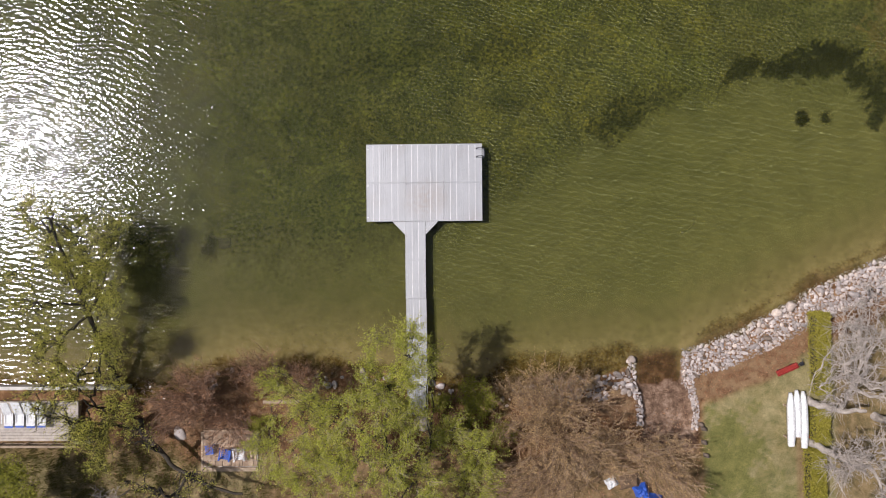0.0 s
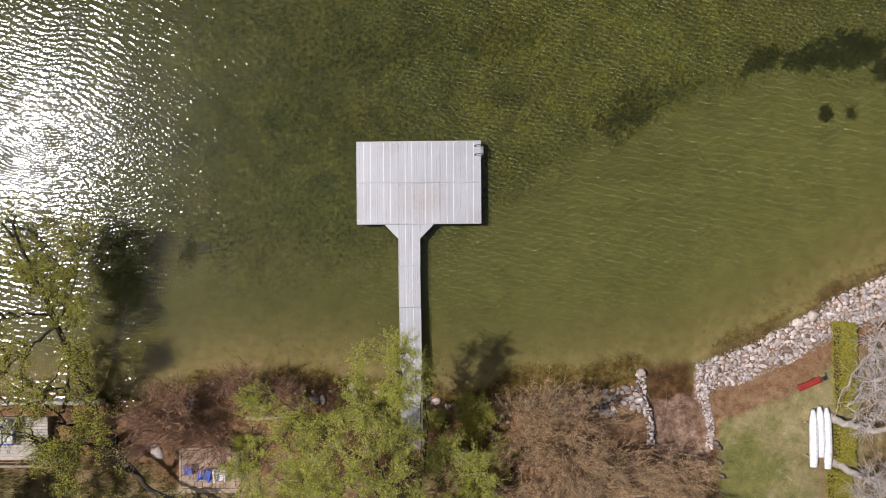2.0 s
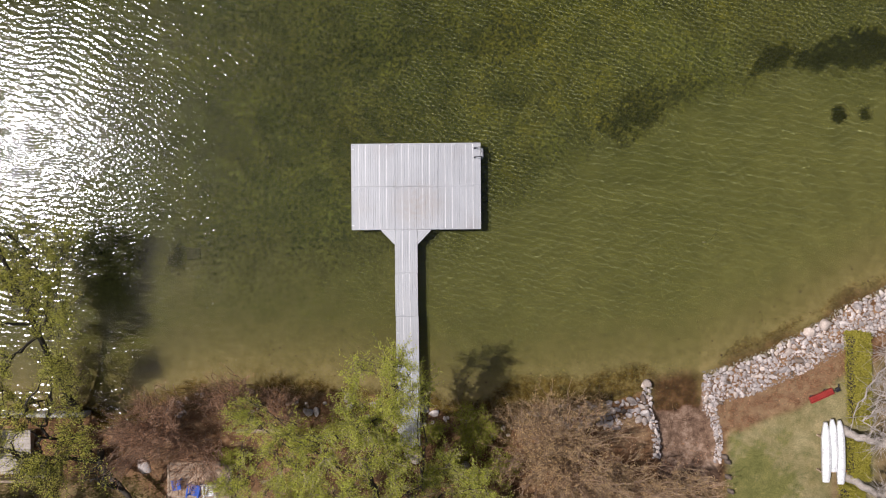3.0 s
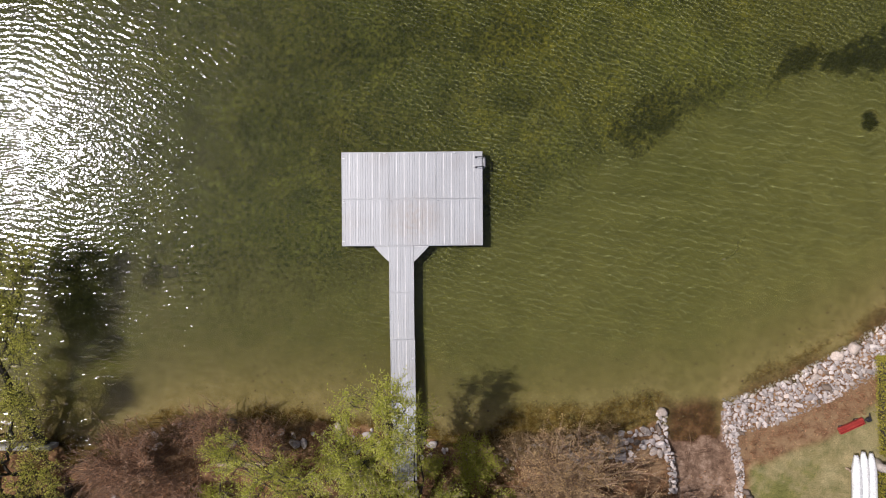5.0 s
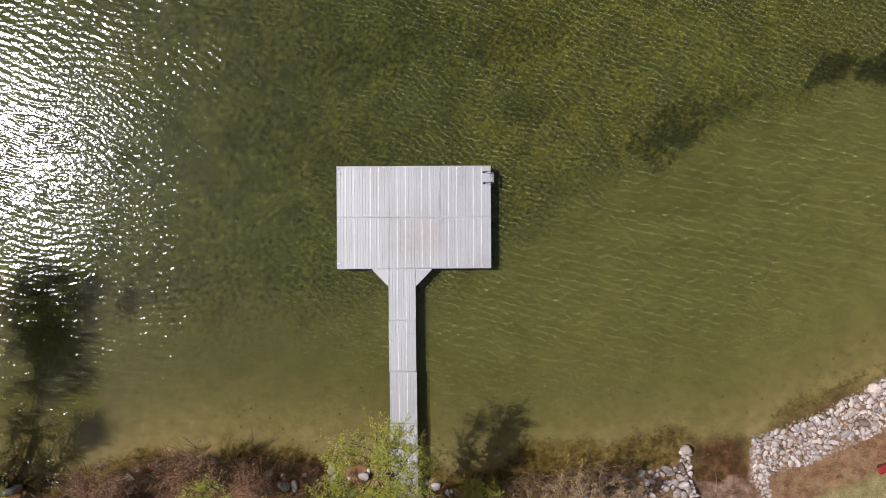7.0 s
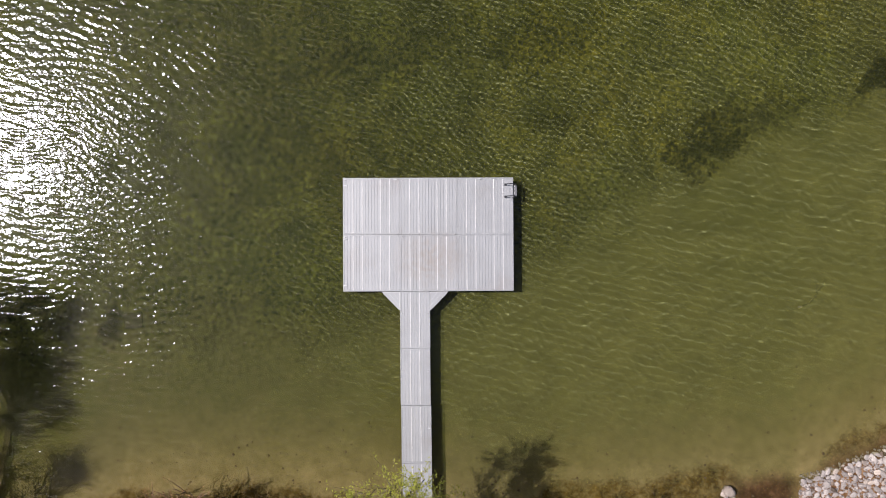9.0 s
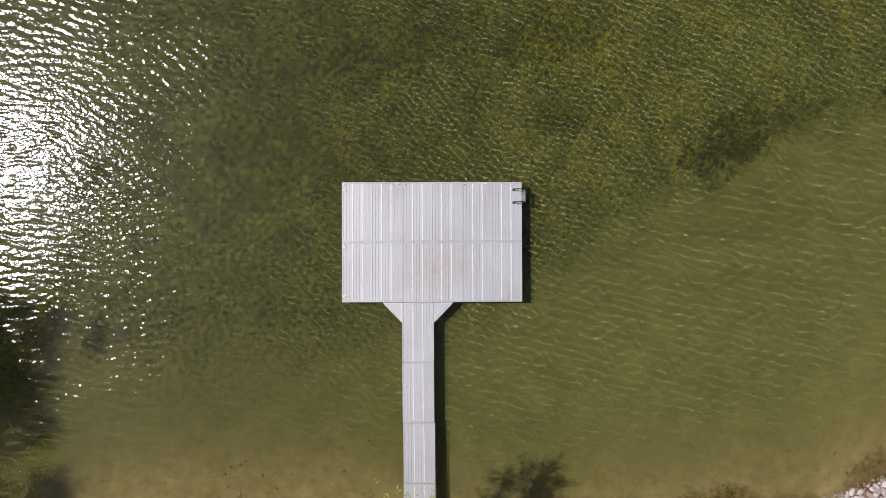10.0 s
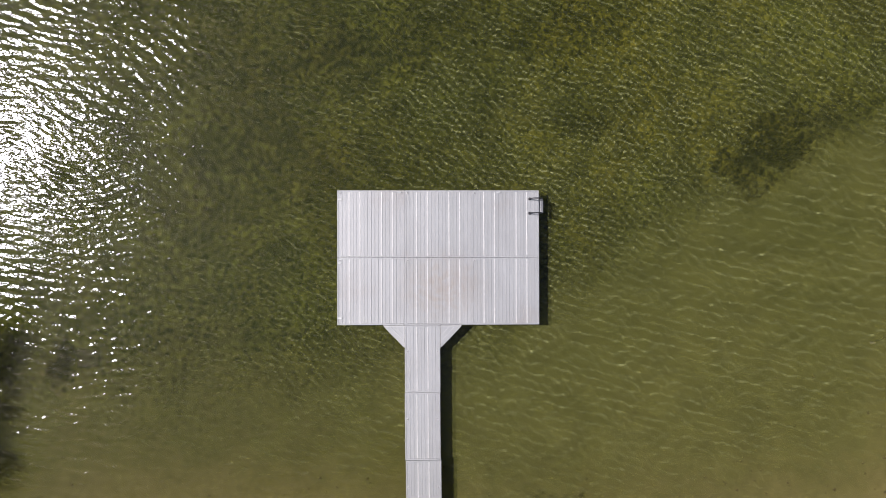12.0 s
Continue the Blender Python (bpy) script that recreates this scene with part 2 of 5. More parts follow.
def deck_material():
    m, nt, bs = blank("ribbed_aluminium_plank")
    geo = nt.nodes.new("ShaderNodeNewGeometry")
    pos = geo.outputs["Position"]
    big = noise_tex(nt, pos, 0.55, 4, 0.6, 0.3)
    fine = noise_tex(nt, pos, 40.0, 3, 0.7)
    col = ramp_between(nt, big, [(0.35, (0.46, 0.47, 0.50)), (0.58, (0.43, 0.437, 0.465)), (0.72, (0.405, 0.395, 0.41))])
    col = mix_color(nt, 1.0, col, ramp_between(nt, fine, [(0.3, (0.86, 0.86, 0.86)), (0.7, (1.1, 1.1, 1.1))]), "MULTIPLY")
    streak = nt.nodes.new("ShaderNodeMapping")
    streak.inputs["Scale"].default_value = (9.0, 0.35, 1)
    nt.links.new(pos, streak.inputs["Vector"])
    st = noise_tex(nt, streak.outputs["Vector"], 1.0, 4, 0.6)
    col = mix_color(nt, 1.0, col, ramp_between(nt, st, [(0.3, (0.95, 0.95, 0.95)), (0.7, (1.03, 1.03, 1.035))]), "MULTIPLY")
    worn = nt.nodes.new("ShaderNodeMapping")
    worn.vector_type = "TEXTURE"
    worn.inputs["Location"].default_value = (0.15, 1.35, 0.6)
    worn.inputs["Scale"].default_value = (1.9, 1.5, 1.5)
    nt.links.new(pos, worn.inputs["Vector"])
    ball = nt.nodes.new("ShaderNodeTexGradient")
    ball.gradient_type = "SPHERICAL"
    nt.links.new(worn.outputs["Vector"], ball.inputs["Vector"])
    scuff = mix_color(nt, 1.0, ramp_between(nt, ball.outputs["Fac"], [(0.0, (0, 0, 0)), (0.7, (0.9, 0.9, 0.9))]), ramp_between(nt, noise_tex(nt, pos, 3.5, 6, 0.7), [(0.38, (0.1, 0.1, 0.1)), (0.6, (1, 1, 1))]), "MULTIPLY")
    col = mix_color(nt, scuff, col, (0.40, 0.37, 0.36))
    info = nt.nodes.new("ShaderNodeObjectInfo")
    col = mix_color(nt, 1.0, col, ramp_between(nt, info.outputs["Random"], [(0, (0.97, 0.97, 0.97)), (1, (1.03, 1.03, 1.03))]), "MULTIPLY")
    nt.links.new(col, bs.inputs["Base Color"])
    bs.inputs["Metallic"].default_value = 0.25
    bs.inputs["Roughness"].default_value = 0.5
    tread = nt.nodes.new("ShaderNodeTexVoronoi")
    tread.inputs["Scale"].default_value = 45
    nt.links.new(pos, tread.inputs["Vector"])
    add_bump(nt, bs, tread.outputs["Distance"], 0.25, 0.006)
    return m


M = dict(
    water=water_material(),
    ground=ground_material(),
    deck=deck_material(),
    # edge highlights put into a paler aluminium than the deck planks
    seam=surface("highlight_aluminium_edge", (0.62, 0.62, 0.64), (0.76, 0.76, 0.78), 2, 25, 0.4, 0.2, 0.1),
    rail=surface("grey_aluminium_frame", (0.5, 0.5, 0.53), (0.6, 0.6, 0.63), 2, 25, 0.45, 0.5, 0.1),
    dark_metal=surface("dark_painted_metal", (0.02, 0.022, 0.028), (0.05, 0.05, 0.06), 6, 40, 0.4, 0.3, 0.1),
    galv=surface("galvanised_pipe", (0.3, 0.3, 0.32), (0.45, 0.45, 0.47), 6, 40, 0.4, 0.7, 0.1),
    stone=surface("pale_field_stone", (0.33, 0.29, 0.28), (0.54, 0.48, 0.465), 2.5, 18, 0.9, 0, 0.6, 0.03, 0.35),
    stones_joined=surface("pale_field_stone_mass", (0.33, 0.29, 0.28), (0.54, 0.48, 0.465), 2.5, 18, 0.9, 0, 0.6, 0.03, 0.35, joined=True),
    stone_warm=surface("pinkish_field_stone", (0.40, 0.33, 0.29), (0.57, 0.485, 0.44), 2.5, 18, 0.9, 0, 0.6, 0.03, 0.3),
    stones_warm_joined=surface("pinkish_field_stone_mass", (0.40, 0.33, 0.29), (0.57, 0.485, 0.44), 2.5, 18, 0.9, 0, 0.6, 0.03, 0.3, joined=True),
    stone_dark=surface("dark_basalt_stone", (0.10, 0.075, 0.06), (0.2, 0.155, 0.125), 2.5, 18, 0.9, 0, 0.6, 0.03, 0.3),
    stones_dark_joined=surface("dark_basalt_stone_mass", (0.10, 0.075, 0.06), (0.2, 0.155, 0.125), 2.5, 18, 0.9, 0, 0.6, 0.03, 0.3, joined=True),
    concrete=surface("weathered_concrete", (0.3, 0.27, 0.24), (0.48, 0.44, 0.4), 1.5, 25, 0.9, 0, 0.4, 0.02, 0.1, (0.2, 0.17, 0.14)),
    timber=surface("weathered_timber", (0.26, 0.19, 0.13), (0.44, 0.34, 0.25), 3, 30, 0.85, 0, 0.4, 0.01, 0.2),
    flag=surface("tan_flagstone", (0.27, 0.185, 0.125), (0.48, 0.365, 0.27), 3, 25, 0.9, 0, 0.5, 0.01, 0.25),
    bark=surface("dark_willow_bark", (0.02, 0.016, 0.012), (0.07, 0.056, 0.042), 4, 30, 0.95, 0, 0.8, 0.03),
    red_twig=surface("reddish_shrub_twig", (0.2, 0.122, 0.085), (0.4, 0.27, 0.2), 4, 30, 0.9, 0, 0.4, 0.01),
    twig=surface("pale_willow_twig", (0.2, 0.17, 0.09), (0.38, 0.33, 0.2), 4, 30, 0.9, 0, 0.4, 0.01),
    grey_bark=surface("grey_bare_bark", (0.27, 0.235, 0.21), (0.5, 0.445, 0.41), 4, 30, 0.95, 0, 0.8, 0.03),
    # brush twigs paler than its stems, sunlight on the tips put into colour
    tan_twig=surface("sunlit_tan_twig", (0.23, 0.155, 0.1), (0.43, 0.315, 0.22), 4, 30, 0.9, 0, 0.4, 0.01),
    grey_timber=surface("bleached_grey_timber", (0.33, 0.29, 0.26), (0.5, 0.45, 0.41), 3, 30, 0.85, 0, 0.4, 0.01, 0.12),
    pale_concrete=surface("pale_concrete_cap", (0.5, 0.48, 0.46), (0.66, 0.64, 0.62), 1.5, 25, 0.9, 0, 0.4, 0.02, 0.1),
    orange=surface("orange_plastic", (0.6, 0.12, 0.03), (0.75, 0.19, 0.06), 3, 20, 0.45, 0, 0.1),
    brown_twig=surface("brown_shrub_twig", (0.18, 0.108, 0.07), (0.36, 0.235, 0.16), 4, 30, 0.9, 0, 0.4, 0.01),
    white=surface("white_polyethylene", (0.60, 0.61, 0.64), (0.76, 0.77, 0.79), 1.5, 12, 0.45, 0, 0.1, 0.01, 0.05),
    blue=surface("blue_plastic", (0.02, 0.07, 0.36), (0.035, 0.12, 0.55), 3, 20, 0.45, 0, 0.1),
    red=surface("red_plastic", (0.24, 0.025, 0.022), (0.36, 0.05, 0.042), 3, 20, 0.45, 0, 0.1),
    dry=surface("dry_leaf_pile", (0.07, 0.045, 0.03), (0.2, 0.13, 0.08), 6, 40, 0.95, 0, 0.8, 0.03),
    willow=leaf_material("young_willow_leaf", [(0.43, 0.46, 0.08), (0.25, 0.275, 0.05), (0.54, 0.545, 0.12), (0.39, 0.415, 0.07), (0.62, 0.60, 0.18)], 0.42),
    olive=leaf_material("small_olive_leaf", [(0.42, 0.42, 0.08), (0.29, 0.30, 0.055), (0.53, 0.51, 0.12), (0.60, 0.56, 0.16)], 0.42),
    green=leaf_material("green_shrub_leaf", [(0.27, 0.28, 0.05), (0.36, 0.35, 0.075), (0.2, 0.21, 0.04)]),
    hedge=leaf_material("yellow_green_hedge_leaf", [(0.27, 0.25, 0.04), (0.36, 0.32, 0.06), (0.15, 0.145, 0.025), (0.43, 0.37, 0.10)], 0.25),
    bud=leaf_material("reddish_spring_bud", [(0.33, 0.175, 0.10), (0.42, 0.245, 0.145), (0.24, 0.13, 0.078)], 0.15),
    tanbud=leaf_material("tan_spring_bud", [(0.41, 0.275, 0.135), (0.52, 0.37, 0.2), (0.27, 0.175, 0.095)], 0.15),
    reed=leaf_material("dry_reed_blade", [(0.36, 0.26, 0.14), (0.27, 0.18, 0.1), (0.42, 0.33, 0.2)], 0.15),
    grass=leaf_material("green_grass_blade", [(0.12, 0.125, 0.03), (0.17, 0.165, 0.04), (0.22, 0.19, 0.07)], 0.2),
    weed=leaf_material("dark_water_weed", [(0.012, 0.018, 0.006), (0.03, 0.036, 0.01), (0.02, 0.026, 0.008)], 0.1),
)


# ------------------------------------------------------------ mesh helpers
def part(name, bm, material, parent=None, label="", smooth=False):
    me = bpy.data.meshes.new(name)
    bm.to_mesh(me)
    bm.free()
    return mesh_part(name, me, material, parent, label, smooth)


def mesh_part(name, me, material, parent=None, label="", smooth=False):
    if not me.materials:
        me.materials.append(material)
    if smooth:
        me.shade_smooth()
    ob = new(name, me)
    if parent is not None:
        ob.parent = parent
    if label:
        ob["label"] = label
    return ob


def raw_part(name, verts, faces, material, parent=None, label="", smooth=False):
    me = bpy.data.meshes.new(name)
    me.from_pydata(verts, [], faces)
    me.update()
    return mesh_part(name, me, material, parent, label, smooth)


def thing(name, at, label, category, group="", kind="", rz=0.0):
    e = new(name)
    e.empty_display_size = 0.3
    e.matrix_world = pose(*at, 0, 0, rz)
    return tagged(e, label, category, group, kind)


def box(bm, x0, x1, y0, y1, z0, z1, bevel=0.0, m=None):
    r = bmesh.ops.create_cube(bm, size=1.0)
    mat = Matrix.Translation(((x0 + x1) / 2, (y0 + y1) / 2, (z0 + z1) / 2)) @ Matrix.Diagonal((x1 - x0, y1 - y0, z1 - z0, 1))
    if m is not None:
        mat = m @ mat
    bmesh.ops.transform(bm, matrix=mat, verts=r["verts"])
    if bevel:
        edges = list({e for v in r["verts"] for e in v.link_edges})
        bmesh.ops.bevel(bm, geom=edges, offset=bevel, segments=2, affect="EDGES", profile=0.5)
    return bm


def boxed(x0, x1, y0, y1, z0, z1, bevel=0.0, m=None):
    return box(bmesh.new(), x0, x1, y0, y1, z0, z1, bevel, m)


def rod(bm, a, b, r0, r1=None, sides=10):
    a, b = Vector(a), Vector(b)
    r = bmesh.ops.create_cone(bm, cap_ends=True, segments=sides, radius1=r0, radius2=r0 if r1 is None else r1, depth=(b - a).length)
    q = (b - a).to_track_quat("Z", "Y").to_matrix().to_4x4()
    bmesh.ops.transform(bm, matrix=Matrix.Translation((a + b) / 2) @ q, verts=r["verts"])
    return bm


def rodded(a, b, r0, r1=None, sides=10):
    return rod(bmesh.new(), a, b, r0, r1, sides)


class Pile:
    """Collects tubes and leaves into plain vertex and face lists."""

    def __init__(self):
        self.v, self.f = [], []

    def tube(self, pts, r0, r1, sides=5):
        pts = np.asarray(pts, float)
        n = len(pts)
        d = np.gradient(pts, axis=0)
        d /= np.linalg.norm(d, axis=1)[:, None] + 1e-9
        up = np.array([0.31, 0.52, 0.79])
        u = np.cross(d, up)
        u /= np.linalg.norm(u, axis=1)[:, None] + 1e-9
        w = np.cross(d, u)
        rad = np.linspace(r0, r1, n)
        ang = np.arange(sides) * 2 * math.pi / sides
        ring = pts[:, None] + rad[:, None, None] * (np.cos(ang)[None, :, None] * u[:, None] + np.sin(ang)[None, :, None] * w[:, None])
        base = len(self.v)
        self.v.extend(map(tuple, ring.reshape(-1, 3)))
        for i in range(n - 1):
            for k in range(sides):
                a, b = base + i * sides + k, base + i * sides + (k + 1) % sides
                self.f.append((a, b, b + sides, a + sides))

    def leaves(self, rs, at, size, aspect=0.45, flat=0.5):
        """One folded diamond leaf at each place."""
        at = np.asarray(at, float)
        n = len(at)
        if not n:
            return
        a = rs.uniform(0, 2 * math.pi, n)
        tilt = rs.normal(0, flat * 0.7, n)
        ln = size * rs.uniform(0.6, 1.35, n)
        d = np.stack([np.cos(a) * np.cos(tilt), np.sin(a) * np.cos(tilt), np.sin(tilt)], 1)
        s = np.cross(d, np.array([0, 0, 1.0]) + rs.normal(0, 0.45, (n, 3)))
        s /= np.linalg.norm(s, axis=1)[:, None] + 1e-9
        l, wd = ln[:, None] * d, (ln * aspect * 0.5)[:, None] * s
        lift = np.array([0, 0, 1.0]) * (ln * 0.12)[:, None]
        quad = np.stack([at, at + l * 0.5 + wd + lift, at + l, at + l * 0.5 - wd + lift], 1)
        base = len(self.v)
        self.v.extend(map(tuple, quad.reshape(-1, 3)))
        self.f.extend((base + 4 * i, base + 4 * i + 1, base + 4 * i + 2, base + 4 * i + 3) for i in range(n))

    def part(self, name, material, parent=None, label="", smooth=False):
        return raw_part(name, self.v, self.f, material, parent, label, smooth)


def bow(a, b, rs, sag=0.15, n=6):
    """A bent line from a to b."""
    a, b = np.asarray(a, float), np.asarray(b, float)
    ln = np.linalg.norm(b - a)
    mid = (a + b) / 2 + rs.normal(0, sag * ln * 0.5, 3) + np.array([0, 0, sag * ln * 0.6])
    t = np.linspace(0, 1, n)[:, None]
    return (1 - t) ** 2 * a + 2 * t * (1 - t) * mid + t ** 2 * b


# ------------------------------------------------------------ ground, lake bed and water
SHORE_X = [-400, -18.8, -18.4, -16.2, -15.0, -13, -10, -4, -1.2, 1.7, 3.8, 6.7, 9, 11, 13.1, 13.7, 16.1, 16.3, 17.8, 19.6, 21.3, 23.1, 24.9, 26.7, 29, 60, 400]
SHORE_Y = [-10.6, -10.6, -11.5, -11.4, -10.2, -9.3, -9.2, -9.4, -9.9, -10.6, -10.7, -10.1, -9.9, -9.8, -9.4, -10.3, -10.2, -8.5, -8.1, -7.4, -6.5, -5.5, -4.4, -3.7, -2.7, 10, 60]


# the same shore without its small inlets, for what spreads further out
OPEN_X = [-400, -17, -13, -4, 3, 9, 16, 19.6, 23.1, 26.7, 29, 60, 400]
OPEN_Y = [-10.6, -10.6, -9.3, -9.4, -10.6, -9.9, -8.8, -7.4, -5.5, -3.7, -2.7, 10, 60]


def smooth01(v):
    v = np.clip(v, 0, 1)
    return v * v * (3 - 2 * v)


def ground_z(x, y):
    x, y = np.asarray(x, float), np.asarray(y, float)
    wob = 0.12 * np.sin(x * 2.1) + 0.08 * np.sin(x * 5.3 + y)
    d = np.interp(x, SHORE_X, SHORE_Y) + wob - y
    land = 0.02 + 0.5 * smooth01(d / 1.5) + 0.45 * smooth01((d - 1.2) / 5) + 0.03 * np.sin(x * 1.3) * np.sin(y * 1.1)
    beach = smooth01((x - 13.3) / 0.6) * smooth01((16.7 - x) / 0.5)
    ramp = 0.02 + 0.10 * np.clip(d, 0, 8)
    land = land * (1 - beach) + np.minimum(ramp, 0.9) * beach
    bed = -0.05 - 0.07 * smooth01(-d / 1.2) - 0.12 * (1 - np.exp(np.minimum(d, 0) / 6))
    return np.where(d > 0, land, bed)


def zcoord(x, y):
    return float(ground_z(x, y))


def spread(lo, hi, step, far):
    core = np.arange(lo, hi + step / 2, step)
    out, g, s = [], hi, step
    while g < far:
        s *= 1.45
        g += s
        out.append(g)
    low = [lo + hi - v for v in out]
    return np.concatenate([low[::-1], core, out])


def sheet(name, xs, ys, z, material):
    X, Y = np.meshgrid(xs, ys)
    verts = np.stack([X, Y, z(X, Y)], -1).reshape(-1, 3)
    nx, ny = len(xs), len(ys)
    i = (np.arange(ny - 1)[:, None] * nx + np.arange(nx - 1)[None]).ravel()
    faces = np.stack([i, i + 1, i + nx + 1, i + nx], 1)
    me = bpy.data.meshes.new(name)
    me.from_pydata(verts.tolist(), [], faces.tolist())
    me.update()
    me.materials.append(material)
    me.shade_smooth()
    return new(name, me), X.ravel(), Y.ravel()


ground, GX, GY = sheet("ground", spread(-30, 34, 0.16, 700), spread(-22, 17, 0.16, 700), ground_z, M["ground"])
tagged(ground, "lake shore ground of lawn, leaf litter and shallow weedy bed", "ground", kind="structure")


def blob(x, y, cx, cy, rx, ry, turn=0.0):
    """1 in an oval patch, fading to 0 past its edge."""
    c, s = math.cos(radians(turn)), math.sin(radians(turn))
    u, v = (x - cx) * c + (y - cy) * s, -(x - cx) * s + (y - cy) * c
    wob = 0.35 * np.sin(x * 1.9 + cy) * np.sin(y * 2.3 + cx) + 0.3 * np.sin(x * 4.7 + 2 * np.sin(y * 2.1)) * np.sin(y * 5.1 + cx) + 0.22 * np.sin(x * 9.7 + y * 3.1) * np.sin(y * 11.3 - x * 2.7 + cx)
    return smooth01((1.3 - np.sqrt((u / rx) ** 2 + (v / ry) ** 2) + wob) / 0.6)


WEED_BEDS = ((20.3, 9.6, 1.3, 0.7, 30, 0.8), (24.0, 9.7, 2.2, 0.9, 5, 0.9), (26.3, 10.3, 1.5, 1.0, 0, 0.95),
             (27.6, 8.9, 1.0, 0.9, 20, 0.9), (28.9, 7.4, 1.1, 1.6, 0, 0.9), (30.5, 9.0, 1.6, 2.0, 0, 0.8),
             (12.6, 6.5, 2.2, 1.0, 35, 0.75), (14.9, 7.8, 1.9, 0.8, 25, 0.6), (24.15, 6.3, 0.42, 0.55, 0, 1.0),
             (25.55, 6.3, 0.4, 0.5, 0, 0.9), (-13.9, -1.5, 0.55, 0.9, -10, 0.7), (-1.5, 10.5, 4.0, 1.3, 10, 0.45),
             (5.0, 11.0, 2.4, 1.2, 20, 0.5), (5.6, 7.4, 1.6, 0.5, 10, 0.35), (-9.0, 6.0, 6.0, 2.2, 0, 0.3))


# where the weed meadow gives way to sand
MEADOW_X = [-30, -15, -5, 0, 5, 8, 11.5, 14, 17, 22, 30]
MEADOW_Y = [-4.0, -3.5, -3.5, -2.5, 0.3, 2.3, 4.2, 5.5, 6.8, 7.8, 8.2]


def paint_zones():
    x, y = GX, GY
    shore = np.interp(x, SHORE_X, SHORE_Y)
    d = shore - y
    wob = 0.3 * np.sin(x * 0.9 + 0.5 * y) + 0.2 * np.sin(x * 2.7 - y * 1.3)
    lawn = smooth01((x - 17.0 + 0.3 * wob) / 0.5) * smooth01((d - 3.0 - 0.35 * wob) / 0.7)
    lawn = np.maximum(lawn, smooth01((-14.2 - y + wob) / 1.2) * (0.35 + 0.4 * smooth01((-9 - x) / 2)))
    lawn = np.maximum(lawn, smooth01((-15.0 - x) / 1.5) * smooth01((-13.6 - y + 0.4 * wob) / 1.0) * 0.55)
    lawn = lawn * (1 - 0.45 * smooth01((x - 25.1) / 0.4) * smooth01((d - 3) / 0.5))
    mulch = smooth01((x - 16.6) / 0.3) * smooth01((24.2 - x) / 1) * smooth01((d - 1.3) / 0.4) * smooth01((3.5 + 0.5 * wob - d) / 0.5)
    mulch = np.maximum(mulch, blob(x, y, 12.0, -11.6, 1.3, 1.1) * 0.95)
    mulch = np.maximum(mulch, 0.6 * smooth01((0.6 - np.abs(x - 23.3 + 0.03 * (y + 14))) / 0.3) * smooth01((-11.2 - y) / 0.6))
    mulch = np.maximum(mulch, 0.55 * blob(x, y, -14.5, -11.5, 3.0, 2.0))
    beach = smooth01((x - 13.3) / 0.4) * smooth01((17.0 - x) / 0.4) * smooth01((y + 15.2) / 1.5)
    wet = smooth01((x - 12.6 + 0.5 * wob) / 1.3) * smooth01((17.0 + 0.5 * wob - x) / 1.2) * smooth01((1.1 + 0.5 * wob + np.interp(x, OPEN_X, OPEN_Y) - y) / 1.0)
    wet = np.maximum(wet, 0.85 * smooth01((1.0 + 0.9 * wob + d) / 0.9) * smooth01((x - 16.3) / 0.8))
    za = np.stack([lawn, mulch, beach, wet], 1)
    od = np.interp(x, OPEN_X, OPEN_Y) - y
    soft_w = smooth01((4 - x) / 6)
    weed = smooth01((y - np.interp(x, MEADOW_X, MEADOW_Y) + 1.2 * wob + 2.4 + 1.5 * soft_w) / (5.5 + 4 * soft_w))
    algae_shade = smooth01((1.7 - np.abs(-od - 0.8) * 1.4 + 1.1 * wob) / 2.3) * smooth01((x - 15.0) / 3)
    # dark band along the bank also paints in the shade of shrubs and brush
    algae_shade = np.maximum(algae_shade, 0.9 * smooth01((1.35 + 0.9 * smooth01((x - 3) / 2) * smooth01((14 - x) / 2) + 0.7 * wob + od) / 1.1))
    algae_shade = np.maximum(algae_shade, 0.85 * blob(x, y, 30.2, 11.8, 2.0, 2.6))
    algae_shade = algae_shade * (1 - 0.7 * wet)
    dark = 0.0
    for cx, cy, rx, ry, tn, k in WEED_BEDS:
        dark = np.maximum(dark, k * blob(x, y, cx, cy, rx, ry, tn))
    thin = smooth01((x - 1.0 + wob) / 4) * smooth01((21 - x) / 5) * smooth01((y - 4.0 + 1.5 * wob) / 3)
    lush = np.maximum(blob(x, y, 18.6, -15.2, 2.2, 3.2), 0.6 * blob(x, y, 21.5, -17.5, 2.0, 1.5))
    zb = np.stack([weed, np.clip(algae_shade, 0, 1), dark + 0 * x, np.where(d > 0, lush, thin)], 1)
    for name, arr in (("zones", za), ("bedzones", zb)):
        at = ground.data.attributes.new(name, "FLOAT_COLOR", "POINT")
        at.data.foreach_set("color", arr.astype(np.float32).ravel())


paint_zones()

WAVES = []
wave_rs = np.random.RandomState(4)
for _ in range(56):
    length = 0.165 * (3.0 ** wave_rs.rand())
    head = radians(77) + wave_rs.normal(0, 0.27)
    k = 2 * math.pi / length
    WAVES.append((k * math.cos(head), k * math.sin(head), wave_rs.uniform(0, 6.3), 0.0195 / k))


def bent(X, Y):
    return (X + 0.12 * np.sin(Y * 1.7) + 0.1 * np.sin(X * 1.1 + Y * 0.6), Y + 0.12 * np.sin(X * 1.3) + 0.1 * np.sin(Y * 0.9 - X * 0.7))


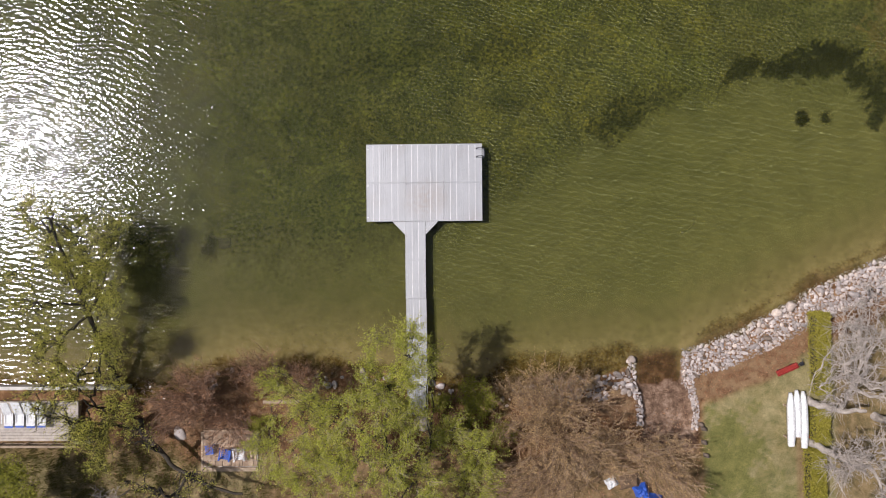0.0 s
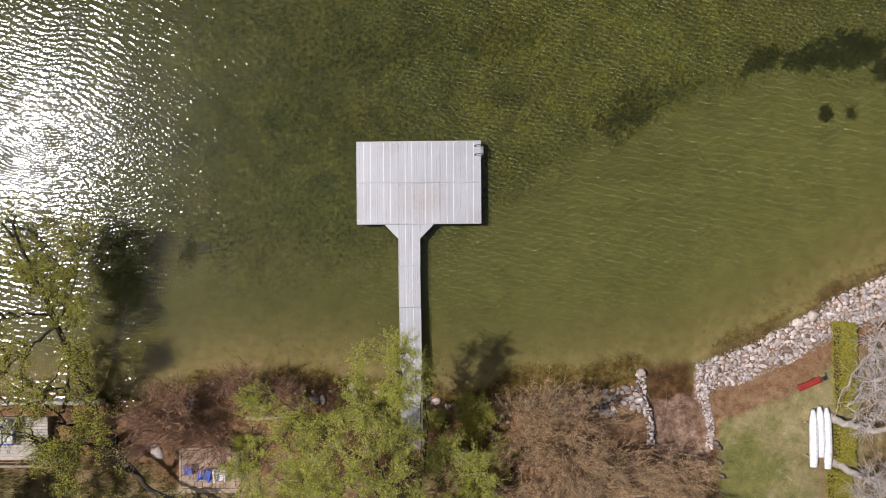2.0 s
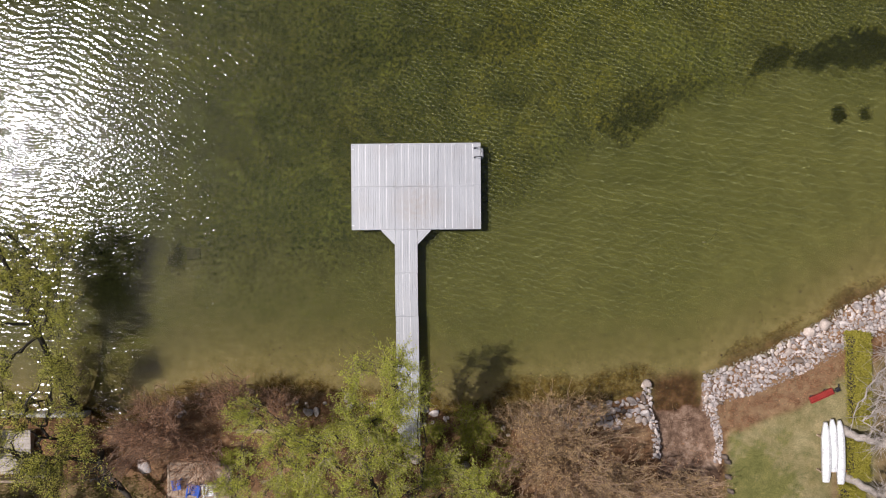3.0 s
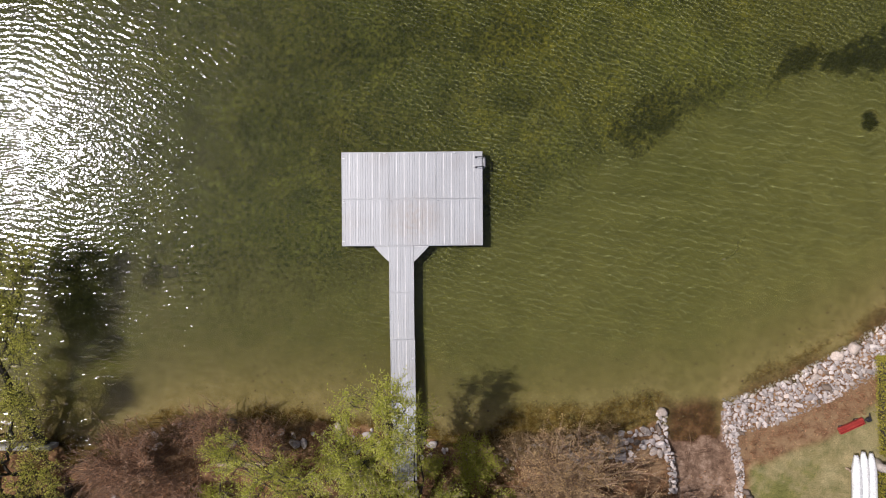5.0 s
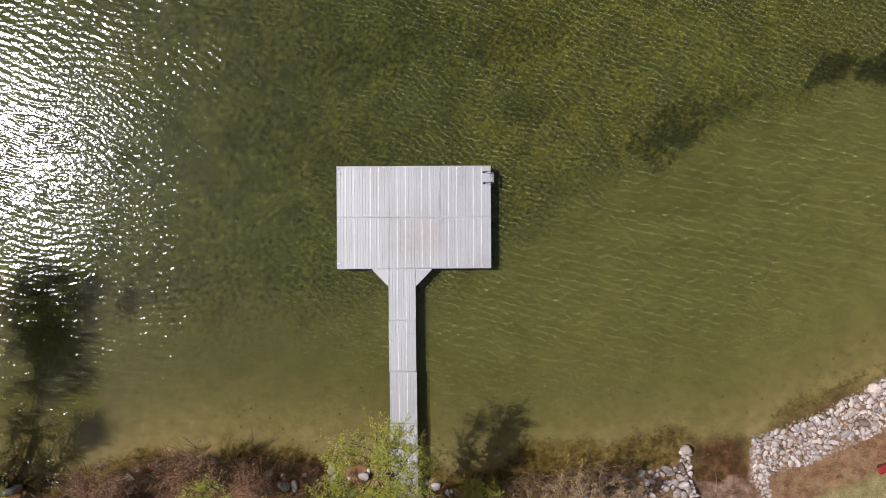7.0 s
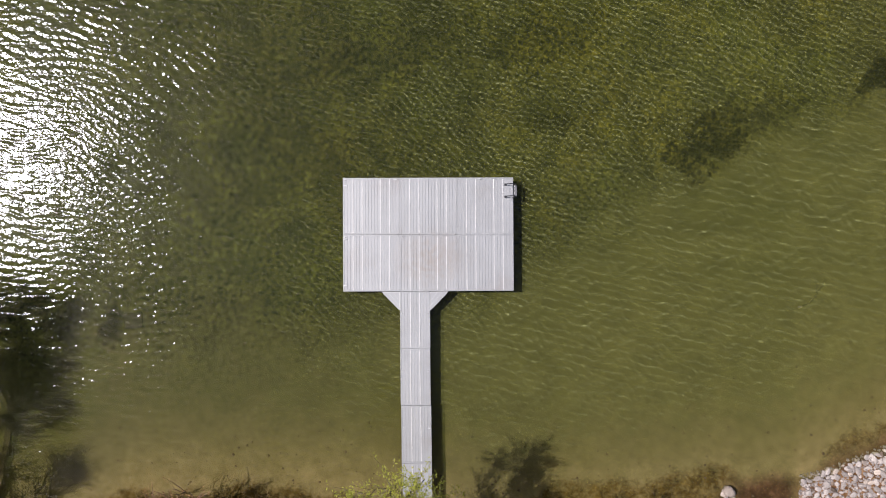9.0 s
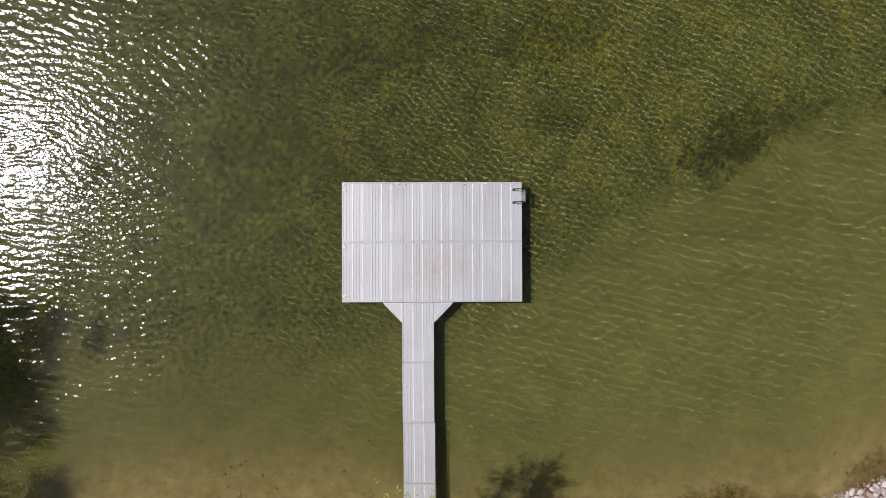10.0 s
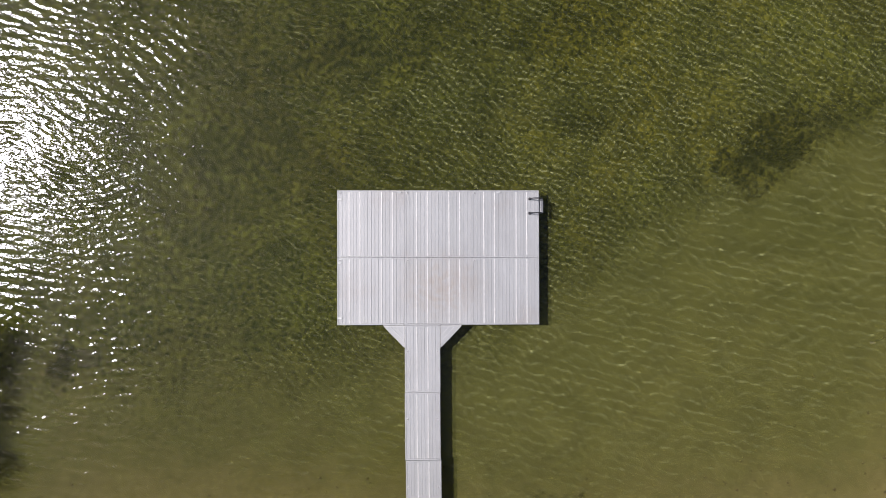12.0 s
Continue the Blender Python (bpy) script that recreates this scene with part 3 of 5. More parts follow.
def water_z(X, Y):
    calm = smooth01((X + 30) / 2) * smooth01((33.5 - X) / 2) * smooth01((17.5 - Y) / 2)
    wx, wy = bent(X, Y)
    h = 0 * X
    for kx, ky, ph, a in WAVES:
        h = h + a * np.sin(kx * wx + ky * wy + ph)
    gust = 1.0 + 0.35 * np.sin(X * 0.37 + Y * 0.21) * np.sin(Y * 0.29 - X * 0.13)
    # waves thrown back by the seawall stand higher there
    chop = 1.0 + 1.5 * smooth01((-8.4 - Y) / 1.4) * smooth01((-15.6 - X) / 1.2)
    return h * calm * gust * chop


def caustic_lines(xs, ys, lengths, turn, spread_a, seed, focus, sub=3):
    """Strength of the caustic lines under a short-crested wave train at each place of the grid, to be painted into the
    water colour; 1 on the average.
    """
    rs = np.random.RandomState(seed)
    step = xs[1] - xs[0]
    nx, ny = len(xs), len(ys)
    fx = (xs[0] + (np.arange(nx * sub) - sub // 2) * step / sub).astype(np.float32)
    trains = []
    for _ in range(20):
        k = 2 * math.pi / rs.uniform(*lengths)
        head = radians(turn) + rs.normal(0, spread_a)
        trains.append((k * math.cos(head), k * math.sin(head), rs.uniform(0, 6.3), math.sqrt(2 / 20) * focus / k))
    heap = np.zeros(nx * ny)
    for row in range(0, ny, 40):
        rows = min(40, ny - row)
        fy = (ys[row] + (np.arange(rows * sub) - sub // 2) * step / sub).astype(np.float32)
        X, Y = fx[None, :], fy[:, None]
        dx, dy = 0.0, 0.0
        for kx, ky, ph, a in trains:
            along = math.hypot(kx, ky)
            push = np.cos(np.float32(kx) * X + np.float32(ky) * Y + np.float32(ph + 0.5 * math.sin(kx)))
            dx, dy = dx - push * np.float32(a * kx / along), dy - push * np.float32(a * ky / along)
        ix = np.rint((X + dx - xs[0]) / step).astype(int)
        iy = np.rint((Y + dy - ys[0]) / step).astype(int)
        ok = (ix >= 0) & (ix < nx) & (iy >= 0) & (iy < ny)
        heap += np.bincount(iy[ok] * nx + ix[ok], minlength=nx * ny)
    return heap.reshape(ny, nx) / sub ** 2


FINE = 0.03


def graded(lo, a, b, hi, coarse, fine, far):
    """Grid lines from lo to hi, closer between a and b, thinning out beyond."""
    inner = np.concatenate([np.arange(lo, a, coarse), np.arange(a, b, fine), np.arange(b, hi + coarse / 2, coarse)])
    outer = spread(lo, hi, coarse, far)
    return np.concatenate([outer[outer < lo - 1e-6], inner, outer[outer > inner[-1] + coarse / 2]])


water_xs, water_ys = graded(-28, -5, 20, 31.5, 0.06, 0.045, 700), graded(-11.5, -6, 15.4, 15.5, 0.06, 0.045, 700)
water, QX, QY = sheet("water", water_xs, water_ys[water_ys > -13], water_z, M["water"])
reach = QY - np.interp(QX, OPEN_X, OPEN_Y)
over_weed = 0 * QX
for cx, cy, rx, ry, tn, k in WEED_BEDS:
    over_weed = np.maximum(over_weed, k * blob(QX, QY, cx, cy, rx, ry, tn))
meadow = smooth01((QY - np.interp(QX, MEADOW_X, MEADOW_Y) + 1.6) / 5.0)
core_x, core_y = np.arange(-28, 31.51, FINE), np.arange(-11.5, 15.51, FINE)
long_caustic = caustic_lines(core_x, core_y, (0.2, 0.5), 80, 0.42, 7, 0.62, 2)
short_caustic = caustic_lines(core_x, core_y, (0.14, 0.33), 78, 0.45, 8, 0.62, 2)
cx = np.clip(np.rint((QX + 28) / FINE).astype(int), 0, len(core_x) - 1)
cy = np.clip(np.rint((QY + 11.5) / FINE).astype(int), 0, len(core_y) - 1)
soft_caustic = long_caustic.copy()
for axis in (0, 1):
    soft_caustic = (np.roll(soft_caustic, 1, axis) + soft_caustic + np.roll(soft_caustic, -1, axis)) / 3
crests = np.clip((0.45 * long_caustic[cy, cx] + 0.3 * soft_caustic[cy, cx] + 0.25 * short_caustic[cy, cx] - 0.55) / 5.0, 0, 1) * (1 - meadow) + np.clip((short_caustic[cy, cx] - 0.75) / 2.3, 0, 1) * meadow
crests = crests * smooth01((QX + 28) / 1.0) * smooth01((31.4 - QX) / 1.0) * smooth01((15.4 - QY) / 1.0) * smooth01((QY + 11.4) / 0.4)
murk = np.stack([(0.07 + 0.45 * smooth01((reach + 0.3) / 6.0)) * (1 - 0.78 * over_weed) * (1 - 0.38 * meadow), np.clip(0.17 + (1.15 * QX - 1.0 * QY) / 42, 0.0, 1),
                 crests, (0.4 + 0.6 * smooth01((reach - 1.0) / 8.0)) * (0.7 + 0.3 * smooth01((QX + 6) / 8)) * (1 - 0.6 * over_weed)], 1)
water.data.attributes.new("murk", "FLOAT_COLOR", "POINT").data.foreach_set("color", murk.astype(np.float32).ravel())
tagged(water, "murky olive green lake water with small ripples", "water", kind="structure")

# ------------------------------------------------------------ dock
DECK = 0.60


def plank_mesh(width, length, ribs):
    """An extruded plank seen from above: a tread with raised ribs and lips, running along y from 0 to -length."""
    v, f = [], []
    prof = [(0.0, -0.03), (0.0, 0.0), (0.014, 0.0), (0.018, -0.007)]
    pitch = width / ribs
    for i in range(1, ribs):
        c = i * pitch
        prof += [(c - 0.012, -0.007), (c - 0.006, 0.0), (c + 0.006, 0.0), (c + 0.012, -0.007)]
    prof += [(width - 0.018, -0.007), (width - 0.014, 0.0), (width, 0.0), (width, -0.03)]
    n = len(prof)
    for y in (0.0, -length):
        v += [(px, y, pz) for px, pz in prof]
    f += [(i, i + n, i + n + 1, i + 1) for i in range(n - 1)]
    f += [tuple(range(n)), tuple(range(2 * n - 1, n - 1, -1))]
    me = bpy.data.meshes.new("plank")
    me.from_pydata(v, [], f)
    me.update()
    me.materials.append(M["deck"])
    return me


def dock_section(width, length, planks, label, group, legs, dim_seam=-1):
    s = thing("dock_section", (0, 0, 0), label, "dock section", group)
    for x0, x1, y0, y1 in ((0, 0.045, -length, 0), (width - 0.045, width, -length, 0)):
        part("side_rail", boxed(x0 + 0.001, x1 - 0.001, y0 + 0.003, y1 - 0.003, -0.15, 0.004, 0.003), M["deck"], s)
    for y0, y1 in ((-0.0505, -0.002), (-length + 0.002, -length + 0.0505)):
        part("end_rail", boxed(0.05, width - 0.05, y0, y1, -0.15, 0.001, 0.004), M["deck"], s)
    for j in range(1, 4):
        y = -length * j / 4
        part("cross_member", boxed(0.05, width - 0.05, y - 0.025, y + 0.025, -0.14, -0.04), M["rail"], s)
    inner = width - 0.09
    w = inner / planks
    me = plank_mesh(w - 0.004, length - 0.104, 3)
    for i in range(planks):
        p = mesh_part("plank", me, M["deck"], s)
        p.location = (0.045 + i * w + 0.002, -0.052, 0)
        if i:
            wide = 0.006 if i == dim_seam else 0.019
            part("seam_strip", boxed(0.045 + i * w - wide, 0.045 + i * w + wide, -length + 0.06, -0.06, -0.03, 0.006, 0.003), M["deck" if i == dim_seam else "seam"], s)
    for x, y, capped in legs:
        leg = part("leg", rodded((x, y, -1.1), (x, y, 0.02), 0.024), M["galv"], s)
        if not capped:
            leg.location.z = -0.06
            continue
        part("collar", rodded((x, y, -0.02), (x, y, 0.012), 0.042, None, 14), M["white"], leg)
        part("leg_cap", rodded((x, y, 0.021), (x, y, 0.035), 0.02), M["dark_metal"], leg)
    return s


section = dock_section(2.436, 2.436, 6, "light grey aluminium dock section with ribbed planks on the platform", "platform sections",
                       ((0.1, -0.1, True), (2.33, -0.1, False), (0.1, -2.33, False), (2.33, -2.33, False)), 3)
for r in range(2):
    for c in range(3):
        m = pose(-3.655 + 2.44 * c, 4.875 - 2.44 * r, DECK)
        if r == 0 and c == 0:
            section.matrix_world = m
        else:
            copy_thing(section, m)

gang = dock_section(1.28, 2.437, 3, "narrow light grey aluminium walkway section leading to the shore", "walkway sections",
                    ((0.1, -0.95, True), (1.18, -0.95, True)))
for i, (dx, dz, turn) in enumerate(((0, 0, 0.2), (0.0, 0.0, 0.35), (0.035, 0.03, 0.35), (0.05, 0.06, 0.4), (0.07, 0.10, 0.5))):
    m = pose(-1.22 + dx, -0.012 - 2.44 * i, DECK + dz, 0, 0, turn)
    if i == 0:
        gang.matrix_world = m
    else:
        copy_thing(gang, m)


def gusset(flip):
    """A triangular corner plate between the walkway and the platform."""
    g = thing("corner_plate", (-1.22 if flip < 0 else 0.07, -0.012, DECK), "triangular aluminium corner plate between walkway and platform", "dock corner", "corner plates")
    outline = [(0, 0), (0.78 * flip, 0), (0.70 * flip, -0.10), (0.06 * flip, -0.76), (0, -0.80)]
    bm = bmesh.new()
    face = bm.faces.new([bm.verts.new((x + 0.006 * flip, y - 0.006, 0.0)) for x, y in outline])
    up = bmesh.ops.extrude_face_region(bm, geom=[face])
    bmesh.ops.translate(bm, vec=(0, 0, -0.06), verts=[v for v in up["geom"] if isinstance(v, bmesh.types.BMVert)])
    bmesh.ops.recalc_face_normals(bm, faces=bm.faces)
    part("plate", bm, M["deck"], g)
    part("edge_strip", boxed(0.006 if flip > 0 else -0.03, 0.03 if flip > 0 else -0.006, -0.78, -0.01, -0.02, 0.012, 0.003), M["seam"], g)
    x0, x1 = sorted((0.035 * flip, 0.76 * flip))
    part("edge_strip", boxed(x0, x1, -0.035, -0.012, -0.02, 0.012, 0.003), M["seam"], g)
    bm = bmesh.new()
    for k in range(1, 3):
        a, b = (0.70 - 0.2 * k) * flip, (0.76 - 0.2 * k)
        rod(bm, (a, -0.06, 0.002), (0.05 * flip, -b, 0.002), 0.008, None, 6)
    part("rib", bm, M["seam"], g)


gusset(-1)
gusset(1)


def ladder():
    s = thing("swim_ladder", (3.66, 4.30, DECK), "dark tubular swim ladder hooked over the platform edge", "ladder")
    for y in (-0.26, 0.26):
        p = Pile()
        p.tube([(-0.33, y, 0.0), (-0.33, y, 0.22), (-0.27, y, 0.34), (-0.1, y, 0.38), (0.03, y, 0.34), (0.08, y, 0.22), (0.09, y, -0.9)], 0.021, 0.021, 8)
        p.part("handrail", M["dark_metal"], s, "", True)
        part("foot_plate", boxed(-0.38, -0.28, y - 0.05, y + 0.05, 0.006, 0.02, 0.003), M["dark_metal"], s)
    for z in (0.02, -0.25, -0.5, -0.75):
        part("rung", boxed(0.04, 0.15, -0.25, 0.25, z - 0.015, z + 0.015, 0.005), M["galv"], s)


ladder()
for x, y in ((-1.42, 4.80), (2.18, 4.80), (-3.56, 4.55), (-3.56, 2.25), (-3.56, 0.25)):
    c = thing("dock_cleat", (x, y, DECK + 0.006), "small white dock cleat bolted to the deck", "cleat", "dock cleats")
    part("base", boxed(-0.06, 0.06, -0.03, 0.03, 0, 0.015, 0.004), M["white"], c)
    part("horn", boxed(-0.08, 0.08, -0.014, 0.014, 0.03, 0.052, 0.008), M["white"], c)
    part("stem", boxed(-0.025, 0.025, -0.012, 0.012, 0.015, 0.032), M["white"], c)


# ------------------------------------------------------------ stones
def stone_meshes(count, material, seed):
    out = []
    rs = np.random.RandomState(seed)
    for i in range(count):
        bm = bmesh.new()
        bmesh.ops.create_icosphere(bm, subdivisions=2, radius=1.0)
        cuts = [Vector(rs.normal(0, 1, 3)).normalized() for _ in range(11)]
        reach = rs.uniform(0.46, 0.82, 11)
        for v in bm.verts:
            for c, r in zip(cuts, reach):
                over = v.co.dot(c) - r
                if over > 0:
                    v.co -= c * over
            v.co *= 1.25 + 0.1 * noise.noise(v.co * 1.7 + Vector((i * 3.1, seed, 0)))
        me = bpy.data.meshes.new("stone")
        bm.to_mesh(me)
        bm.free()
        me.materials.append(material)
        me.shade_smooth()
        out.append(me)
    return out


STONES = stone_meshes(6, M["stone"], 1) * 2 + stone_meshes(3, M["stone_warm"], 2) + stone_meshes(1, M["stone_dark"], 3)


STONE_KINDS = ["pale_field_stone", "pinkish_field_stone", "dark_basalt_stone"]


def pack(rs, inside, x0, x1, y0, y1, r_lo, r_hi, tries, grow=0.86, placed=()):
    """Stones dropped one by one where they still fit, the large ones first."""
    radii = np.sort(r_lo + (r_hi - r_lo) * rs.rand(tries) ** 3.0)[::-1]
    xs, ys = rs.uniform(x0, x1, tries), rs.uniform(y0, y1, tries)
    kept = list(placed)
    arr = np.array(kept).reshape(-1, 3)
    for r, x, y in zip(radii, xs, ys):
        if not inside(x, y):
            continue
        if len(arr) and np.any(np.hypot(arr[:, 0] - x, arr[:, 1] - y) < (arr[:, 2] + r) * grow):
            continue
        kept.append((x, y, r))
        arr = np.array(kept)
    return kept


def stone_bank(name, label, spots, rs, lift=0.25, kinds=STONES):
    """Stones laid on the ground: those of the near, western stretch one by one, the rest of a long bank in one mass."""
    e = thing(name, (0, 0, 0), label, "stones", kind="structure")
    verts, faces, which = [], [], []
    for n, (x, y, r) in enumerate(sorted(spots)):
        me = kinds[rs.randint(len(kinds))]
        m = pose(x, y, zcoord(x, y) + r * lift, rs.uniform(-20, 20), rs.uniform(-20, 20), rs.uniform(0, 360)) @ Matrix.Diagonal(
            (r * rs.uniform(0.95, 1.45), r * rs.uniform(0.75, 1.05), r * rs.uniform(0.4, 0.62), 1))
        if n < 300:
            mesh_part("stone", me, M["stone"], e).matrix_local = m
            continue
        base = len(verts)
        verts += [tuple(m @ v.co) for v in me.vertices]
        faces += [tuple(base + i for i in p.vertices) for p in me.polygons]
        which += [STONE_KINDS.index(me.materials[0].name)] * len(me.polygons)
    if verts:
        mass = raw_part("stone_mass", verts, faces, M["stones_joined"], e, "", True)
        mass.data.materials.append(M["stones_warm_joined"])
        mass.data.materials.append(M["stones_dark_joined"])
        mass.data.polygons.foreach_set("material_index", which)
        tagged(mass, kind="stuff")
    return e


def single_stone(label, x, y, size, turn, mesh):
    o = mesh_part("boulder", mesh, M["stone"])
    o.matrix_world = pose(x, y, zcoord(x, y) + size[2] * 0.45, 6, -4, turn) @ Matrix.Diagonal((*size, 1))
    tagged(o, label, "boulder")


def shore_at(x):
    return float(np.interp(x, SHORE_X, SHORE_Y))


stone_rs = np.random.RandomState(11)
big_right = pack(stone_rs, lambda x, y: 0.1 < shore_at(x) - y < 1.5, 16.5, 30, -10, -2, 0.2, 0.34, 60, 1.0)
wall_right = pack(stone_rs, lambda x, y: -0.15 < shore_at(x) - y < 1.3 + 0.06 * (x - 16) + 0.2 * math.sin(x * 2.1) + (0.4 if x < 17.2 else 0), 16.3, 30.5, -11.0, -1.4, 0.06, 0.155, 18000, 0.74, big_right)
stone_bank("riprap", "pale rounded field stones piled along the lake edge", wall_right, stone_rs)
fill = pack(stone_rs, lambda x, y: -0.3 < shore_at(x) - y < 1.5 + 0.06 * (x - 16), 16.2, 30.5, -11.0, -1.4, 0.035, 0.085, 16000, 0.7)


def gravel(name, label, spots, material, rs):
    v, f = [], []
    for x, y, r in spots:
        z, b = zcoord(x, y), len(v)
        for k in range(6):
            a = k * math.pi / 3 + rs.uniform(-0.3, 0.3)
            q = r * rs.uniform(0.8, 1.3)
            v.append((x + q * math.cos(a), y + q * math.sin(a), z - 0.01))
            v.append((x + 0.6 * q * math.cos(a), y + 0.6 * q * math.sin(a), z + r * 0.8))
        f += [(b + 2 * k, b + (2 * k + 2) % 12, b + (2 * k + 3) % 12, b + 2 * k + 1) for k in range(6)]
        f.append(tuple(b + 2 * k + 1 for k in range(6)))
    return tagged(raw_part(name, v, f, material), label, "gravel", kind="stuff")


gravel("bank_gravel", "small pale stones filling the gaps of the stone bank", fill, M["stone"], stone_rs)
col_right = pack(stone_rs, lambda x, y: abs(x - (16.62 + 0.05 * (-9.6 - y) + 0.12 * math.sin(y * 2))) < 0.26 - 0.03 * (-9.6 - y), 15.9, 17.6, -13.1, -9.5, 0.045, 0.1, 4000, 0.7)
stone_bank("stone_edging", "line of small white stones edging the beach beside the lawn", col_right, stone_rs)
col_left = pack(stone_rs, lambda x, y: abs(x - (13.1 + 0.09 * (-9.2 - y) + 0.1 * math.sin(y * 2))) < 0.22, 12.3, 14.0, -12.9, -8.9, 0.06, 0.16, 2200, 0.72)
stone_bank("stone_edging", "line of pale stones running from the water beside the brush", col_left, stone_rs)
wall_mid = pack(stone_rs, lambda x, y: 0.2 < shore_at(x) - y < 1.4 + 0.3 * math.sin(x * 3), 7.6, 13.0, -12.0, -9.4, 0.08, 0.22, 1200, 0.75)
stone_bank("riprap", "pale stones half hidden by brown brush on the bank", wall_mid, stone_rs, 0.25, STONES)
wall_west = pack(stone_rs, lambda x, y: 0.0 < shore_at(x) - y < 1.0 + 0.5 * math.sin(x * 1.7), -16.5, 7.0, -12.4, -9.0, 0.1, 0.26, 420)
stone_bank("riprap", "grey stones along the bank under the willow", wall_west, stone_rs)
for x, y, sx, sy, tn in ((-0.22, -12.75, 0.42, 0.5, 30), (13.08, -8.85, 0.24, 0.26, 10), (2.6, -13.3, 0.3, 0.25, 0), (22.2, -5.95, 0.3, 0.28, 30), (23.05, -5.55, 0.38, 0.31, 20)):
    single_stone("large pale grey boulder on the lake bank", x, y, (sx, sy, 0.3), tn, STONES[12 + int(abs(x)) % 3])
single_stone("flat pale stone slab lying in the leaf litter", -15.6, -13.38, (0.6, 0.32, 0.11), -42, STONES[0])
# stone meshes stand in here for short dark brown stumps
for x, y in ((17.2, -13.0), (17.05, -12.75), (17.2, -13.82), (17.32, -14.62)):
    single_stone("round dark brown stone standing in for a stump on the lawn edge", x, y, (0.2, 0.2, 0.17), 0, STONES[15])

# ------------------------------------------------------------ plants
def plant(name, label, category, base, trunk, r0, blobs, limbs, twigs, twig_len, leaf, leaf_n, leaf_size, wood, fine_wood, seed,
          group="", scatter=0.22, aspect=0.45, limb_r=0.07, up=0.35, sides=5, twig_r=0.012, follow=0.3, wander=1.5, tufts=0):
    """A tree or shrub: trunk along the given points, limbs to places inside the crown's ovals, twigs on them and leaves on the twigs."""
    rs = np.random.RandomState(seed)
    e = thing(name, base, label, category, group)
    o = np.array(base)
    trunk = np.array(trunk, float)
    if len(trunk) > 1:
        p = Pile()
        t = np.linspace(0, len(trunk) - 1, 4 * len(trunk))
        line = np.stack([np.interp(t, range(len(trunk)), trunk[:, k]) for k in range(3)], 1)
        line[1:] += rs.normal(0, r0 * 0.14, (len(line) - 1, 3))
        p.tube(line - o, r0, r0 * 0.35, 9)
        p.part("trunk", wood, e, "", True)
    else:
        line = trunk
    vol = np.array([b[2] for b in blobs], float)
    vol /= vol.sum()
    wood_pile, twig_pile, leaf_pile = Pile(), Pile(), Pile()
    pick = list(range(len(blobs))) * (2 if len(trunk) > 1 else 0)
    mains = len(pick)
    pick += list(rs.choice(len(blobs), limbs, p=vol))
    places = []
    for num, i in enumerate(pick):
        c, r = np.array(blobs[i][0]), np.array(blobs[i][1])
        d = rs.normal(0, 1, 3)
        d /= np.linalg.norm(d)
        d[2] = abs(d[2]) * 0.9 - 0.15
        end = c + d * r * (rs.uniform(0.35, 1.0) ** 0.6 if num >= mains else 0.35)
        low = line[line[:, 2] < max(end[2] - 0.15, line[0, 2] + 0.02)]
        near = np.linalg.norm(low - end, axis=1) + 0.5 * np.abs((end[2] - low[:, 2]) - 0.6)
        start = low[np.argmin(near + rs.uniform(0, wander, len(low)))]
        if len(trunk) == 1:
            start = start + np.array([rs.normal(0, 0.7), rs.normal(0, 0.6), 0])
        path = bow(start, end, rs, 0.16, 8)
        path[1:-1] += rs.normal(0, 0.05 if len(trunk) == 1 else 0.09, (6, 3))
        wood_pile.tube(path - o, limb_r * (1.3 if num < mains else rs.uniform(0.3, 0.6)), 0.012, sides)
        if len(trunk) > 1:
            line = np.concatenate([line, path[2:7]])
        for _ in range(twigs):
            k = rs.uniform(2.2, 7)
            a = np.array([np.interp(k, range(8), path[:, q]) for q in range(3)])
            d = rs.normal(0, 1, 3)
            d /= np.linalg.norm(d)
            d[2] = d[2] * 0.6 + up
            along = path[-1] - path[2]
            d = d * (1 - follow) + along / (np.linalg.norm(along) + 1e-6) * follow * 1.3
            b = a + d * twig_len * rs.uniform(0.5, 1.3)
            tw = bow(a, b, rs, 0.12, 4)
            twig_pile.tube(tw - o, twig_r, twig_r * 0.4, 3)
            if leaf_n:
                n = rs.poisson(leaf_n)
                q = rs.uniform(0.15, 1.05, n)
                if tufts:
                    q = rs.choice(rs.uniform(0.2, 1.05, tufts), n) + rs.normal(0, 0.045, n)
                places.append(a + (b - a) * q[:, None] + rs.normal(0, scatter, (n, 3)) * twig_len)
    tagged(wood_pile.part("branchwork", wood, e), kind="stuff")
    tagged(twig_pile.part("twig_mass", fine_wood, e), kind="stuff")
    if leaf_n:
        leaf_pile.leaves(rs, np.concatenate(places) - o, leaf_size, aspect)
        tagged(leaf_pile.part("foliage", leaf, e), kind="stuff")
    return e


def at_ground(x, y, dz=-0.05):
    return (x, y, zcoord(x, y) + dz)


